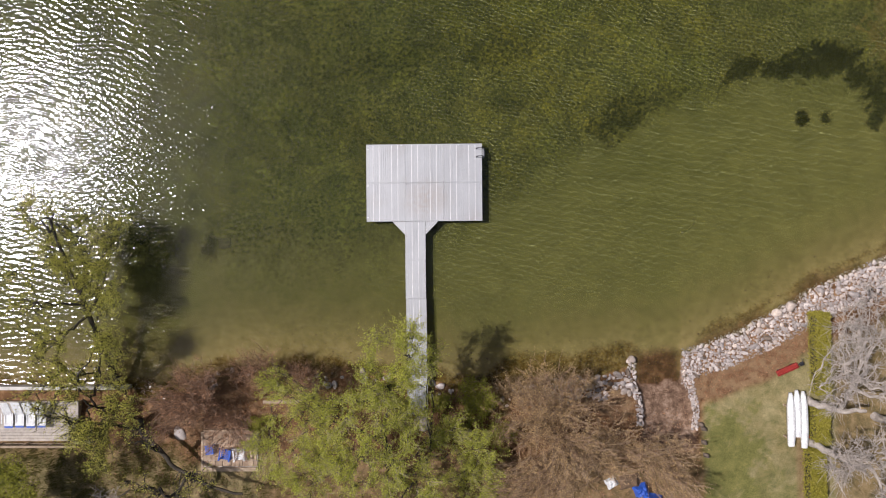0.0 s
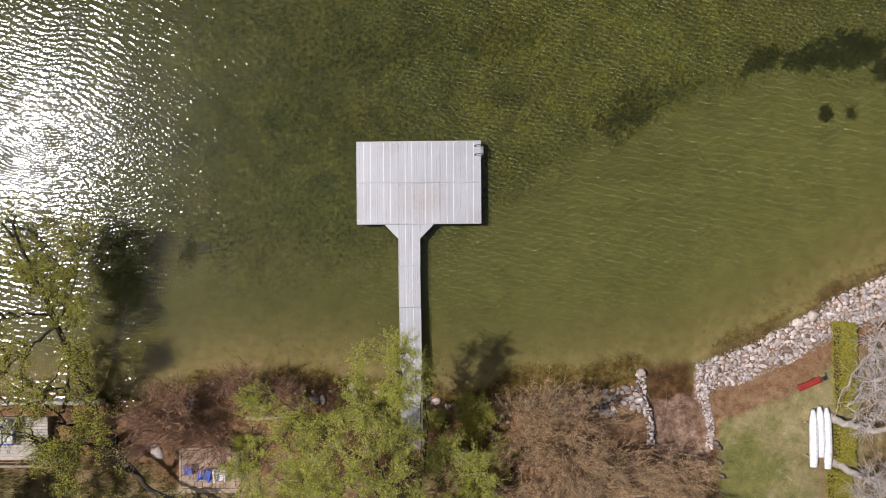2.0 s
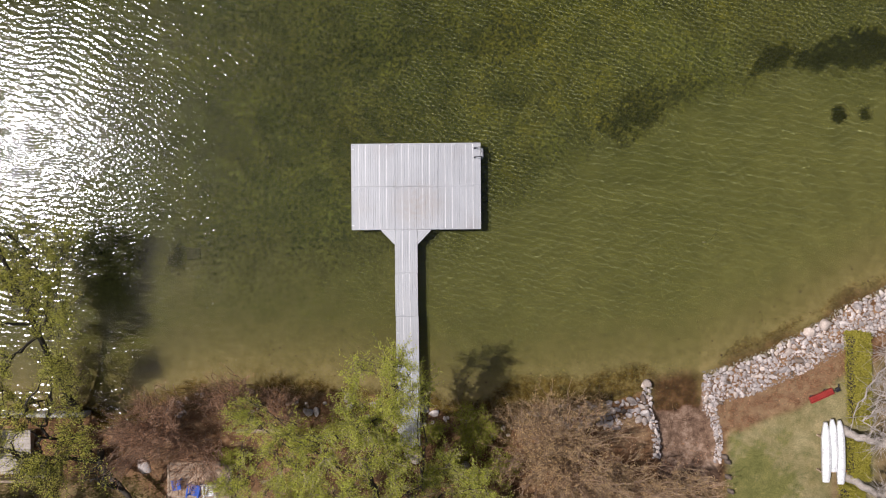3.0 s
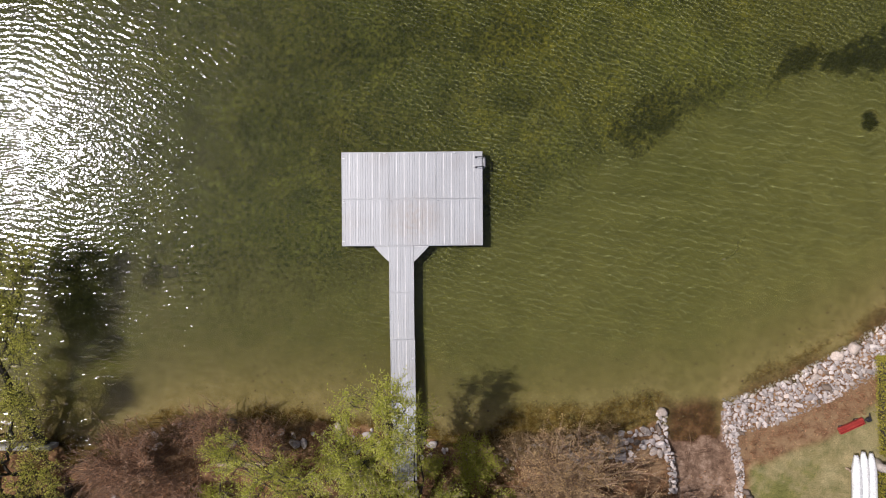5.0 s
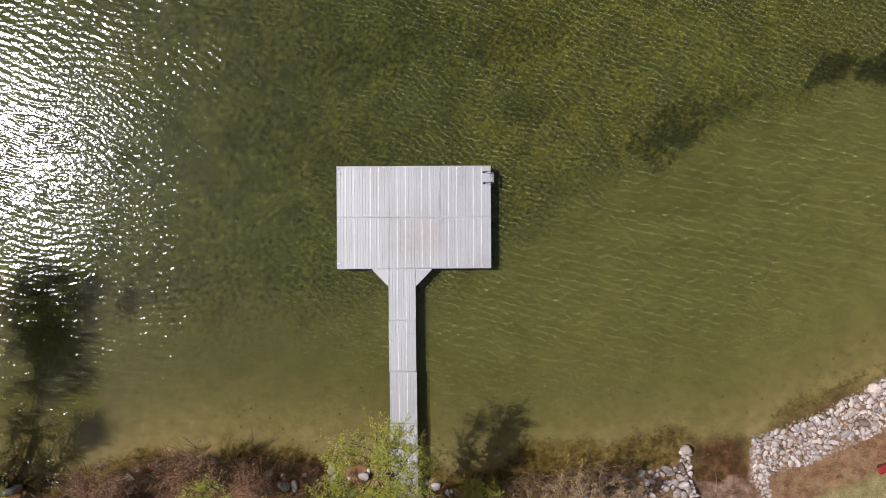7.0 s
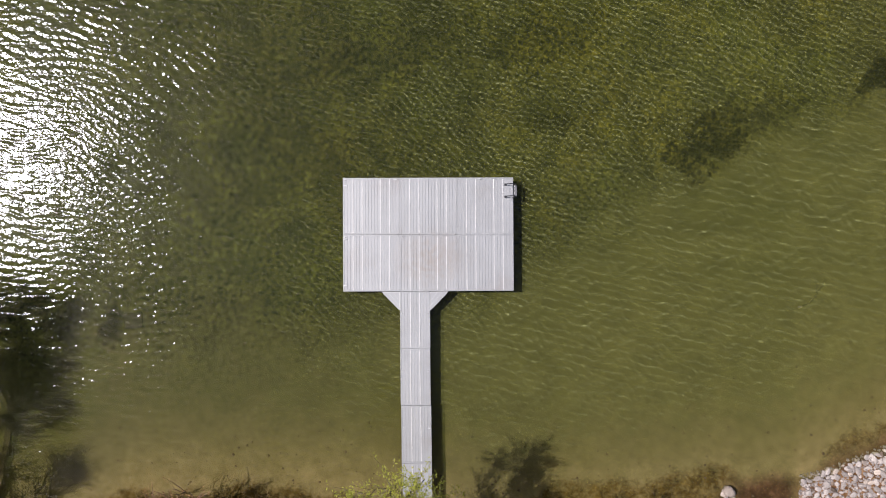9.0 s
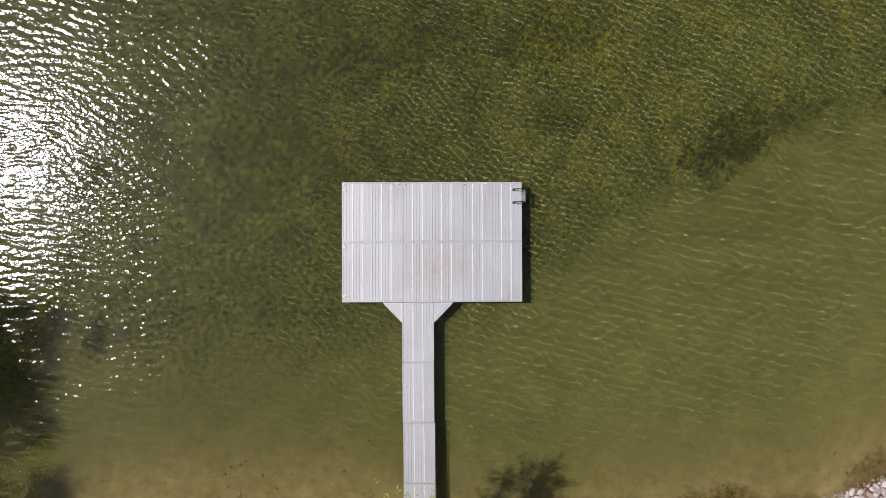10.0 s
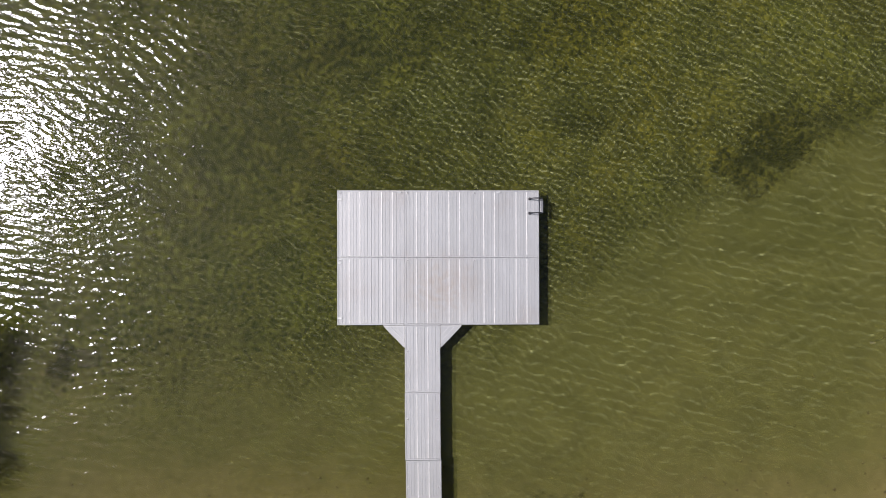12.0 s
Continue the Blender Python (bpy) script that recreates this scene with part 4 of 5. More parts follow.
WB = at_ground(-1.6, -16.2)
plant("willow_tree", "large willow with fresh yellow-green leaves on the lake bank", "tree", WB,
      [WB, (-1.7, -15.3, 2.2), (-1.9, -13.8, 3.8), (-2.2, -12.0, 4.9), (-1.6, -9.6, 5.6)], 0.24,
      [((-1.2, -7.2, 6.6), (2.4, 2.0, 0.9), 6.5), ((-0.8, -8.6, 6.0), (2.1, 1.6, 0.8), 5), ((-2.5, -9.0, 6.8), (1.7, 1.6, 0.9), 5), ((-5.8, -10.4, 6.3), (2.3, 1.9, 1.1), 7),
       ((-2.6, -12.4, 7.0), (2.8, 2.2, 1.2), 10), ((1.5, -13.2, 3.9), (1.8, 2.2, 0.9), 7), ((3.0, -15.2, 3.9), (1.3, 1.8, 0.8), 4), ((3.4, -13.4, 4.2), (1.6, 1.5, 0.8), 5), ((-6.0, -14.6, 6.8), (2.2, 2.2, 1.2), 8),
       ((1.2, -16.4, 4.8), (2.5, 2.2, 1.1), 8), ((-8.4, -9.2, 4.6), (0.9, 1.1, 0.8), 3), ((-1.0, -10.4, 5.6), (2.0, 1.5, 0.8), 5), ((-8.2, -12.6, 5.6), (1.4, 1.8, 0.9), 4), ((-0.6, -14.2, 6.4), (2.2, 1.6, 1.0), 5), ((-5.4, -12.9, 5.6), (1.9, 1.4, 0.9), 6), ((0.5, -7.5, 4.2), (0.45, 0.7, 0.5), 0.8), ((-3, -17, 6.5), (4, 1.5, 1.2), 6)],
      330, 12, 1.0, M["willow"], 18, 0.098, M["bark"], M["twig"], 21, scatter=0.068, aspect=0.36, limb_r=0.04, follow=0.45, up=0.25, tufts=4)

LB = at_ground(-19.5, -10.7)
plant("leaning_tree", "leaning lakeside tree with sparse young green leaves over the water", "tree", LB,
      [LB, (-19.75, -9.3, 1.0), (-20.2, -6.0, 2.4), (-20.8, -2.5, 3.7), (-21.2, 0.0, 4.6)], 0.2,
      [((-20.2, -1.4, 3.2), (3.1, 2.4, 0.9), 16), ((-21.6, 0.6, 4.8), (1.4, 1.4, 0.8), 1.5), ((-22.4, -4.6, 4.6), (1.9, 2.2, 1.0), 2),
       ((-21.6, -7.6, 3.6), (1.6, 1.8, 0.9), 2.5), ((-19.5, -4.0, 2.8), (1.9, 1.6, 0.8), 4.5)],
      165, 11, 0.9, M["olive"], 14, 0.078, M["bark"], M["bark"], 22, scatter=0.075, aspect=0.5, limb_r=0.075, follow=0.45, tufts=4)

# trunk and limbs trace dark shadow streaks, placed to fit the camera's view
DB = at_ground(-18.3, -12.6)
plant("shore_tree", "dark-barked tree with few leaves, its crooked spreading limbs also standing in for shadows", "tree", DB,
      [DB, (-17.7, -12.9, 1.5), (-16.5, -13.6, 2.1), (-15.1, -14.8, 2.5), (-13.1, -15.7, 2.8), (-10.8, -16.3, 3.0)], 0.19,
      [((-13.6, -15.2, 3.2), (1.8, 0.9, 0.6), 3), ((-14.6, -16.9, 2.9), (1.8, 0.8, 0.6), 3), ((-16.4, -12.6, 3.8), (1.2, 1.0, 0.7), 1.5), ((-16.6, -15.6, 3.4), (1.4, 1.4, 0.7), 2),
       ((-22.4, -11.6, 3.3), (2.2, 1.2, 0.6), 4), ((-20.6, -12.6, 2.8), (1.4, 1.0, 0.6), 2)],
      44, 6, 0.75, M["olive"], 5, 0.085, M["bark"], M["bark"], 23, scatter=0.12, aspect=0.5, limb_r=0.1)

EB = at_ground(-20.2, -11.8)
plant("shore_tree", "slender shore tree with thin yellow-green spring leaves", "tree", EB,
      [EB, (-20.2, -11.5, 1.5), (-20.1, -11.0, 2.8), (-19.9, -10.4, 3.7)], 0.1,
      [((-21.0, -9.2, 2.6), (1.6, 1.3, 0.7), 2.5), ((-22.5, -10.2, 3.0), (2.0, 1.5, 0.8), 2.5), ((-20.2, -12.4, 2.8), (1.5, 1.2, 0.7), 3), ((-19.5, -14.5, 2.2), (1.3, 1.8, 0.7), 3.4), ((-18.6, -7.0, 3.4), (1.1, 1.0, 0.6), 3.5), ((-18.9, -8.6, 2.4), (1.3, 1.6, 0.6), 2.5), ((-20.2, -12.8, 3.0), (1.2, 1.2, 0.6), 3), ((-18.3, -11.4, 2.4), (1.1, 1.9, 0.6), 4)],
      150, 10, 0.9, M["olive"], 10, 0.09, M["bark"], M["bark"], 26, scatter=0.09, aspect=0.45, limb_r=0.06, follow=0.4)

CB = at_ground(-26.2, -18.8)
plant("garden_tree", "leafy green tree beside the waterside deck", "tree", CB,
      [CB, (-26.1, -18.6, 1.4), (-25.6, -18.2, 2.3)], 0.15,
      [((-24.6, -15.1, 3.6), (2.0, 1.5, 0.9), 4), ((-23.8, -17.2, 3.4), (2.3, 1.8, 0.9), 5)],
      70, 14, 0.7, M["green"], 12, 0.12, M["bark"], M["twig"], 24, scatter=0.18, aspect=0.55)

GB = at_ground(-18.7, -16.8)
plant("bare_tree", "small bare grey tree on the rough lawn", "tree", GB, [GB, (-18.7, -16.8, 1.6), (-18.8, -16.7, 2.8)], 0.05,
      [((-18.4, -16.3, 3.8), (1.3, 1.3, 0.9), 1)], 26, 9, 0.5, None, 0, 0, M["grey_bark"], M["grey_bark"], 25, limb_r=0.035, twig_r=0.009)

for (x, y), blobs, n, seed in (
        ((-14.2, -11.2), [((-14.2, -10.4, 3.1), (2.3, 2.0, 1.2), 5), ((-13.2, -8.6, 3.6), (1.3, 1.2, 0.8), 2), ((-15.8, -11.8, 2.8), (1.4, 1.6, 0.9), 3)], 190, 31),
        ((-10.0, -10.4), [((-10.2, -8.8, 2.4), (1.9, 1.3, 0.9), 1)], 100, 32),
        ((-7.2, -10.4), [((-7.3, -9.5, 1.9), (1.2, 1.1, 0.8), 1)], 60, 33),
        ((-12.2, -12.2), [((-12.2, -12.0, 1.9), (1.7, 1.0, 0.7), 2), ((-11.6, -12.9, 2.4), (1.9, 0.9, 0.6), 1.5), ((-11.6, -13.9, 2.9), (1.8, 0.8, 0.5), 1)], 95, 34)):
    b = at_ground(x, y)
    plant("shrub", "bare reddish-brown shrub with swelling buds on the bank", "shrub", b, [b], 0, blobs, int(n * (0.9 if seed == 31 else 0.7)), 9, 0.85, M["bud"], 4, 0.062,
          M["brown_twig"], M["red_twig"], seed, "bank shrubs", scatter=0.07, aspect=0.6, limb_r=0.024, twig_r=0.0105, up=0.35, follow=0.5)
for (x, y), blobs, n, seed in (
        ((8.0, -12.6), [((6.9, -9.2, 4.8), (2.6, 1.7, 1.0), 6), ((8.0, -12.6, 4.9), (3.0, 2.4, 1.2), 8), ((5.2, -11.4, 4.0), (1.7, 2.0, 1.0), 3), ((10.4, -10.9, 2.9), (2.0, 1.2, 0.8), 1.5)], 330, 41),
        ((10.4, -14.2), [((11.2, -13.4, 3.6), (2.6, 2.0, 1.0), 5), ((6.4, -15.4, 4.3), (2.6, 1.8, 1.0), 5), ((4.6, -15.4, 4.4), (1.5, 1.8, 0.8), 4)], 250, 42),
        ((14.0, -14.4), [((14.1, -13.6, 3.0), (1.9, 1.3, 0.8), 2), ((14.6, -15.8, 4.0), (1.6, 1.2, 0.8), 2)], 110, 43)):
    b = at_ground(x, y)
    plant("brush", "large bare tan-brown brush thicket with opening buds", "shrub", b, [b], 0, blobs, int(n * 0.72), 10, 0.95, M["tanbud"], 7, 0.062,
          M["brown_twig"], M["tan_twig"], seed, "brown brush", scatter=0.06, aspect=0.6, limb_r=0.028, twig_r=0.0105, up=0.35, follow=0.5)
for (x, y), r, h, n, seed in (((3.2, -11.6), 1.0, 1.2, 26, 51), ((1.8, -12.9), 0.9, 1.0, 22, 52), ((4.6, -13.2), 1.1, 1.1, 24, 53), ((-6.4, -11.6), 0.9, 1.0, 20, 54), ((-4.2, -10.9), 0.9, 1.1, 18, 55), ((-10.3, -12.6), 0.7, 0.8, 14, 56), ((3.4, -14.8), 1.3, 1.8, 34, 57), ((4.4, -16.6), 1.3, 1.6, 30, 58), ((0.9, -11.2), 0.7, 1.0, 16, 59), ((3.0, -10.9), 1.5, 1.4, 46, 60)):
    b = at_ground(x, y)
    plant("green_shrub", "low green shrub on the stony bank", "shrub", b, [b], 0, [((x, y, b[2] + h), (r, r * 0.8, 0.4), 1)], n, 10, 0.4, M["green"], 10, 0.10,
          M["brown_twig"], M["brown_twig"], seed, "low green shrubs", limb_r=0.02, twig_r=0.008, up=0.5)
for (x, y), pts, blobs, n, seed in (
        ((23.45, -11.2), [(23.5, -11.25, 1.8), (24.1, -11.3, 3.2), (24.9, -11.0, 4.4)],
         [((24.0, -7.8, 5.4), (2.3, 2.6, 1.2), 6), ((26.6, -10.0, 6.0), (2.0, 2.2, 1.1), 4), ((25.4, -5.4, 4.6), (2.2, 1.8, 1.0), 4), ((23.2, -6.2, 5.4), (1.5, 1.6, 0.9), 3), ((22.4, -9.4, 5.0), (1.4, 2.0, 0.9), 3)], 140, 61),
        ((23.5, -13.7), [(23.7, -13.8, 1.9), (24.5, -14.2, 3.2), (25.3, -14.3, 4.2)],
         [((25.2, -13.4, 5.2), (2.0, 1.8, 1.0), 4), ((26.0, -16.4, 5.4), (2.6, 2.0, 1.1), 5), ((23.0, -13.6, 5.0), (1.4, 1.6, 0.9), 3)], 96, 62),
        ((27.6, -12.2), [(27.6, -12.2, 2.2), (27.4, -12.0, 4.2)], [((26.6, -11.4, 5.4), (2.2, 1.8, 1.0), 1), ((28.0, -13.5, 5.6), (2.0, 2.0, 1.0), 1)], 70, 64),
        ((28.4, -7.2), [(28.4, -7.2, 2.2), (28.2, -7.0, 4.2)], [((27.4, -6.0, 5.4), (2.2, 2.4, 1.1), 1), ((28.0, -9.5, 5.6), (2.0, 2.0, 1.0), 1)], 90, 63)):
    b = at_ground(x, y)
    plant("bare_tree", "bare grey tree with pale trunk leaning over the hedge", "tree", b, [b] + pts, 0.27, blobs, int(n * 1.15), 12, 0.95, None, 0, 0,
          M["grey_bark"], M["grey_bark"], seed, "bare grey trees", limb_r=0.085, twig_r=0.011, up=0.15, follow=0.4, wander=4.5)


def hedge(x0, x1, y0, y1, h, seed):
    rs = np.random.RandomState(seed)
    b = at_ground((x0 + x1) / 2, (y0 + y1) / 2)
    e = thing("hedge", b, "clipped yellow-green hedge along the lawn", "hedge", "hedge segments")
    # solid near-black box stands in for the shade inside the hedge
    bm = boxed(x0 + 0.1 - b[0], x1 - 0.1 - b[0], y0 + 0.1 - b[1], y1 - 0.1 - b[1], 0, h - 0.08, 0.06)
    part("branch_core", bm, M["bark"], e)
    n = int((y1 - y0) * (x1 - x0) * 2400)
    at = np.stack([rs.uniform(x0, x1, n) - b[0], rs.uniform(y0, y1, n) - b[1], h + rs.normal(0, 0.05, n)], 1)
    at[:, 2] += 0.07 * np.sin(at[:, 0] * 6) * np.sin(at[:, 1] * 5)
    m = int((y1 - y0 + x1 - x0) * 2 * h * 500)
    side = rs.randint(0, 4, m)
    sx = np.where(side == 0, x0, np.where(side == 1, x1, rs.uniform(x0, x1, m))) - b[0] + rs.normal(0, 0.05, m)
    sy = np.where(side == 2, y0, np.where(side == 3, y1, rs.uniform(y0, y1, m))) - b[1] + rs.normal(0, 0.05, m)
    p = Pile()
    p.leaves(rs, np.concatenate([at, np.stack([sx, sy, rs.uniform(0.02, h, m)], 1)]), 0.09, 0.6, 0.6)
    tagged(p.part("foliage", M["hedge"], e), kind="stuff")


hedge(23.8, 24.6, -10.7, -5.9, 0.95, 71)
hedge(23.58, 24.4, -13.7, -11.6, 0.9, 72)
hedge(23.28, 24.15, -19.5, -14.2, 0.9, 73)


def blades(name, label, spots, material, seed, height, per, spread_r):
    rs = np.random.RandomState(seed)
    p = Pile()
    at = []
    for x, y in spots:
        q = np.stack([x + rs.normal(0, spread_r, per), y + rs.normal(0, spread_r, per)], 1)
        z = ground_z(q[:, 0], q[:, 1])
        lean = rs.normal(0, 0.3, (per, 2)) + np.array([0.05, 0.2])
        hh = height * rs.uniform(0.5, 1.3, per)
        side = rs.normal(0, 1, (per, 2))
        side /= np.linalg.norm(side, axis=1)[:, None]
        for k in range(per):
            b = len(p.v)
            w = 0.012
            gx, gy, gz = q[k, 0], q[k, 1], z[k] - 0.02
            tx, ty, tz = gx + lean[k, 0] * hh[k], gy + lean[k, 1] * hh[k], gz + hh[k]
            p.v += [(gx - side[k, 0] * w, gy - side[k, 1] * w, gz), (gx + side[k, 0] * w, gy + side[k, 1] * w, gz), (tx, ty, tz)]
            p.f.append((b, b + 1, b + 2))
    return tagged(p.part(name, material), label, name.replace("_", " "), kind="stuff")


reed_rs = np.random.RandomState(81)
spots = [(x, shore_at(x) - reed_rs.uniform(-0.2, 0.9)) for x in reed_rs.uniform(3.6, 10.5, 150)]
spots += [(x, shore_at(x) - reed_rs.uniform(-0.1, 0.8)) for x in reed_rs.uniform(-15.5, -5.5, 110)]
blades("dry_reeds", "dry tan reeds at the water's edge", spots, M["reed"], 82, 1.0, 26, 0.16)
spots = [(x, shore_at(x) - reed_rs.uniform(0.8, 3.0)) for x in reed_rs.uniform(-8, 6, 160)]
spots += [(reed_rs.uniform(-27, -14.5), reed_rs.uniform(-19, -13.9)) for _ in range(620)]
spots += [(reed_rs.uniform(-14.5, 5), reed_rs.uniform(-19, -15.8)) for _ in range(420)]
blades("bank_grass", "green grass tufts on the bank and the rough lawn", spots, M["grass"], 83, 0.35, 30, 0.16)


# ------------------------------------------------------------ lawn things
def hull(length, width, height, blunt=0.78):
    """An upturned hull along y, rounded over the top and narrowing to blunt ends."""
    n, k = 13, 9
    v, f = [], []
    for i in range(n):
        u = i / (n - 1) * 2 - 1
        w = width / 2 * (blunt + (1 - blunt) * (1 - abs(u) ** 3.2)) * (1 - 0.5 * max(0.0, (u - 0.5) / 0.5) ** 1.4)
        h = height * (0.45 + 0.55 * (1 - abs(u) ** 3))
        for j in range(k):
            a = math.pi * j / (k - 1)
            c, q = math.cos(a), math.sin(a)
            v.append((w * math.copysign(abs(c) ** 0.7, c), u * length / 2, h * q ** 0.7))
    for i in range(n - 1):
        for j in range(k - 1):
            a = i * k + j
            f.append((a, a + 1, a + k + 1, a + k))
        f.append((i * k, (i + 1) * k, (i + 1) * k + k - 1, i * k + k - 1))
    f.append(tuple(range(k)))
    f.append(tuple((n - 1) * k + j for j in reversed(range(k))))
    return v, f


def kayak(x, y, length, width, z, turn, label):
    e = thing("kayak", (x, y, z), label, "kayak", "upturned kayaks", rz=turn)
    v, f = hull(length, width, 0.3)
    raw_part("hull", v, f, M["white"], e, "", True)
    part("keel", boxed(-0.02, 0.02, -length * 0.42, length * 0.42, 0.28, 0.32, 0.008), M["white"], e)
    for sy in (-1, 1):
        part("grab_handle", boxed(-0.06, 0.06, sy * length * 0.485 - 0.02, sy * length * 0.485 + 0.02, 0.02, 0.09, 0.006), M["dark_metal"], e)


KZ = zcoord(22.8, -12.4)
rack = thing("kayak_rack", (22.65, -12.4, KZ), "low timber rack under the upturned white kayaks", "rack")
for yy in (-1.0, 0.9):
    part("crossbar", boxed(-0.65, 0.65, yy - 0.05, yy + 0.05, 0.36, 0.44, 0.008), M["timber"], rack)
    for xx in (-0.55, 0.55):
        part("post", boxed(xx - 0.05, xx + 0.05, yy - 0.045, yy + 0.045, 0, 0.36, 0.006), M["timber"], rack)
kayak(22.27, -12.3, 3.25, 0.48, KZ + 0.44, 0.5, "white upturned kayak resting on a low timber rack")
kayak(22.66, -11.93, 2.85, 0.44, KZ + 0.44, 2.0, "shorter white upturned kayak between two others")
kayak(23.04, -12.3, 3.45, 0.45, KZ + 0.44, 1.2, "white upturned kayak beside the hedge path")


float_ball = thing("buoy", (23.5, -13.45, zcoord(23.5, -13.45)), "small orange marker buoy lying beside the kayaks", "buoy")
bm = bmesh.new()
bmesh.ops.create_uvsphere(bm, u_segments=14, v_segments=10, radius=0.13, matrix=Matrix.Translation((0, 0, 0.12)) @ Matrix.Diagonal((1, 1.25, 0.95, 1)))
part("body", bm, M["orange"], float_ball, "", True)
part("eye", rodded((0, 0.15, 0.12), (0, 0.21, 0.13), 0.03, 0.02, 8), M["orange"], float_ball)


def cart(x, y, turn):
    e = thing("garden_cart", (x, y, zcoord(x, y)), "red garden cart with a dark handle standing on the lawn", "cart", rz=turn)
    bm = bmesh.new()
    box(bm, -0.66, 0.66, -0.15, 0.15, 0.22, 0.27)
    for q in ((-0.66, 0.66, -0.17, -0.13), (-0.66, 0.66, 0.13, 0.17), (-0.68, -0.64, -0.17, 0.17), (0.64, 0.68, -0.17, 0.17)):
        box(bm, *q, 0.22, 0.36, 0.01)
    part("tray", bm, M["red"], e)
    part("ridge", boxed(-0.6, 0.6, -0.025, 0.025, 0.275, 0.3, 0.01), M["red"], e)
    for wx in (-0.42, 0.42):
        for wy in (-0.11, 0.11):
            w = part("wheel", rodded((wx, wy - 0.025, 0.11), (wx, wy + 0.025, 0.11), 0.11, None, 16), M["dark_metal"], e)
            part("hub", rodded((wx, wy - 0.03, 0.11), (wx, wy + 0.03, 0.11), 0.04, None, 10), M["galv"], w)
    p = Pile()
    p.tube([(0.66, 0, 0.3), (0.78, 0.02, 0.4), (0.95, 0.12, 0.5), (0.98, 0.34, 0.52)], 0.025, 0.022, 8)
    p.part("handle", M["dark_metal"], e)
    part("grip", boxed(0.78, 1.02, -0.12, 0.1, 0.3, 0.46, 0.04), M["dark_metal"], e)


cart(22.35, -9.35, 24)


# ------------------------------------------------------------ stone terrace with chairs
def adirondack(x, y, z, turn, mat, label):
    e = thing("adirondack_chair", (x, y, z), label, "chair", "garden chairs", rz=turn)
    for i in range(5):
        yy = -0.36 + i * 0.11
        part("seat_slat", boxed(-0.27, 0.27, yy, yy + 0.095, 0.33 - i * 0.025, 0.355 - i * 0.025, 0.006), mat, e)
    for i in range(5):
        xx = -0.27 + i * 0.11
        m = pose(xx + 0.05, 0.19, 0.22, -24, 0, 0)
        part("back_slat", boxed(-0.047, 0.047, -0.012, 0.012, 0, 0.72 + 0.06 * (2 - abs(i - 2)), 0.006, m), mat, e)
    for sx in (-1, 1):
        part("armrest", boxed(sx * 0.31 - 0.05, sx * 0.31 + 0.05, -0.42, 0.3, 0.53, 0.555, 0.008), mat, e)
        part("front_leg", boxed(sx * 0.31 - 0.02, sx * 0.31 + 0.02, -0.4, -0.31, 0, 0.53, 0.005), mat, e)
        part("rear_leg", boxed(sx * 0.31 - 0.02, sx * 0.31 + 0.02, 0.18, 0.27, 0, 0.53, 0.005), mat, e)
        part("side_rail", boxed(sx * 0.285 - 0.012, sx * 0.285 + 0.012, -0.38, 0.28, 0.19, 0.29, 0.004), mat, e)


TZ = 1.02
terrace = thing("terrace", (-12.3, -14.3, 0), "tan flagstone terrace with a timber front edge", "terrace", kind="structure")
part("base", boxed(-1.78, 1.78, -1.28, 1.18, 0.4, TZ - 0.03), M["concrete"], terrace)
flag_rs = np.random.RandomState(91)
for j in range(6):
    x = -1.76
    while x < 1.7:
        w = min(flag_rs.uniform(0.34, 0.7), 1.76 - x)
        o = part("flagstone", boxed(x + 0.012, x + w - 0.012, -1.0 + j * 0.36 + 0.012, -0.64 + j * 0.36 - 0.012, TZ - 0.035, TZ + flag_rs.uniform(0, 0.015), 0.012), M["flag"], terrace)
        x += w
part("front_timber", boxed(-1.8, 1.8, -1.3, -1.04, 0.5, TZ + 0.05, 0.015), M["timber"], terrace)
part("side_timber", boxed(-1.8, -1.66, -1.03, 1.18, 0.5, TZ + 0.03, 0.015), M["timber"], terrace)
part("back_timber", boxed(-1.64, 1.8, 1.18, 1.3, 0.5, TZ + 0.03, 0.015), M["timber"], terrace)
stool = thing("footstool", (-13.45, -14.15, TZ + 0.015), "low blue slatted footstool on the flagstone terrace", "stool", rz=8)
for i in range(5):
    part("slat", boxed(-0.25, 0.25, -0.29 + i * 0.118, -0.19 + i * 0.118, 0.33, 0.355, 0.006), M["blue"], stool)
for sx in (-0.21, 0.21):
    part("side_rail", boxed(sx - 0.015, sx + 0.015, -0.27, 0.27, 0.25, 0.33, 0.004), M["blue"], stool)
    for sy in (-0.22, 0.2):
        part("leg", boxed(sx - 0.02, sx + 0.02, sy - 0.03, sy + 0.03, 0, 0.25, 0.004), M["blue"], stool)
adirondack(-12.42, -14.38, TZ + 0.015, -8, M["blue"], "blue plastic garden chair facing the lawn on the terrace")
adirondack(-11.55, -14.4, TZ + 0.015, 6, M["white"], "white plastic garden chair beside the blue ones")

plank_edge = thing("timber_edging", (-9.0, -11.35, zcoord(-9, -11.35)), "pale timber edging plank on the bank", "edging")
part("plank", boxed(-1.3, 1.2, -0.1, 0.1, -0.05, 0.14, 0.015), M["timber"], plank_edge)
part("stake", boxed(-0.9, -0.82, -0.16, -0.1, -0.2, 0.12), M["timber"], plank_edge)
part("stake", boxed(0.7, 0.78, -0.16, -0.1, -0.2, 0.12), M["timber"], plank_edge)

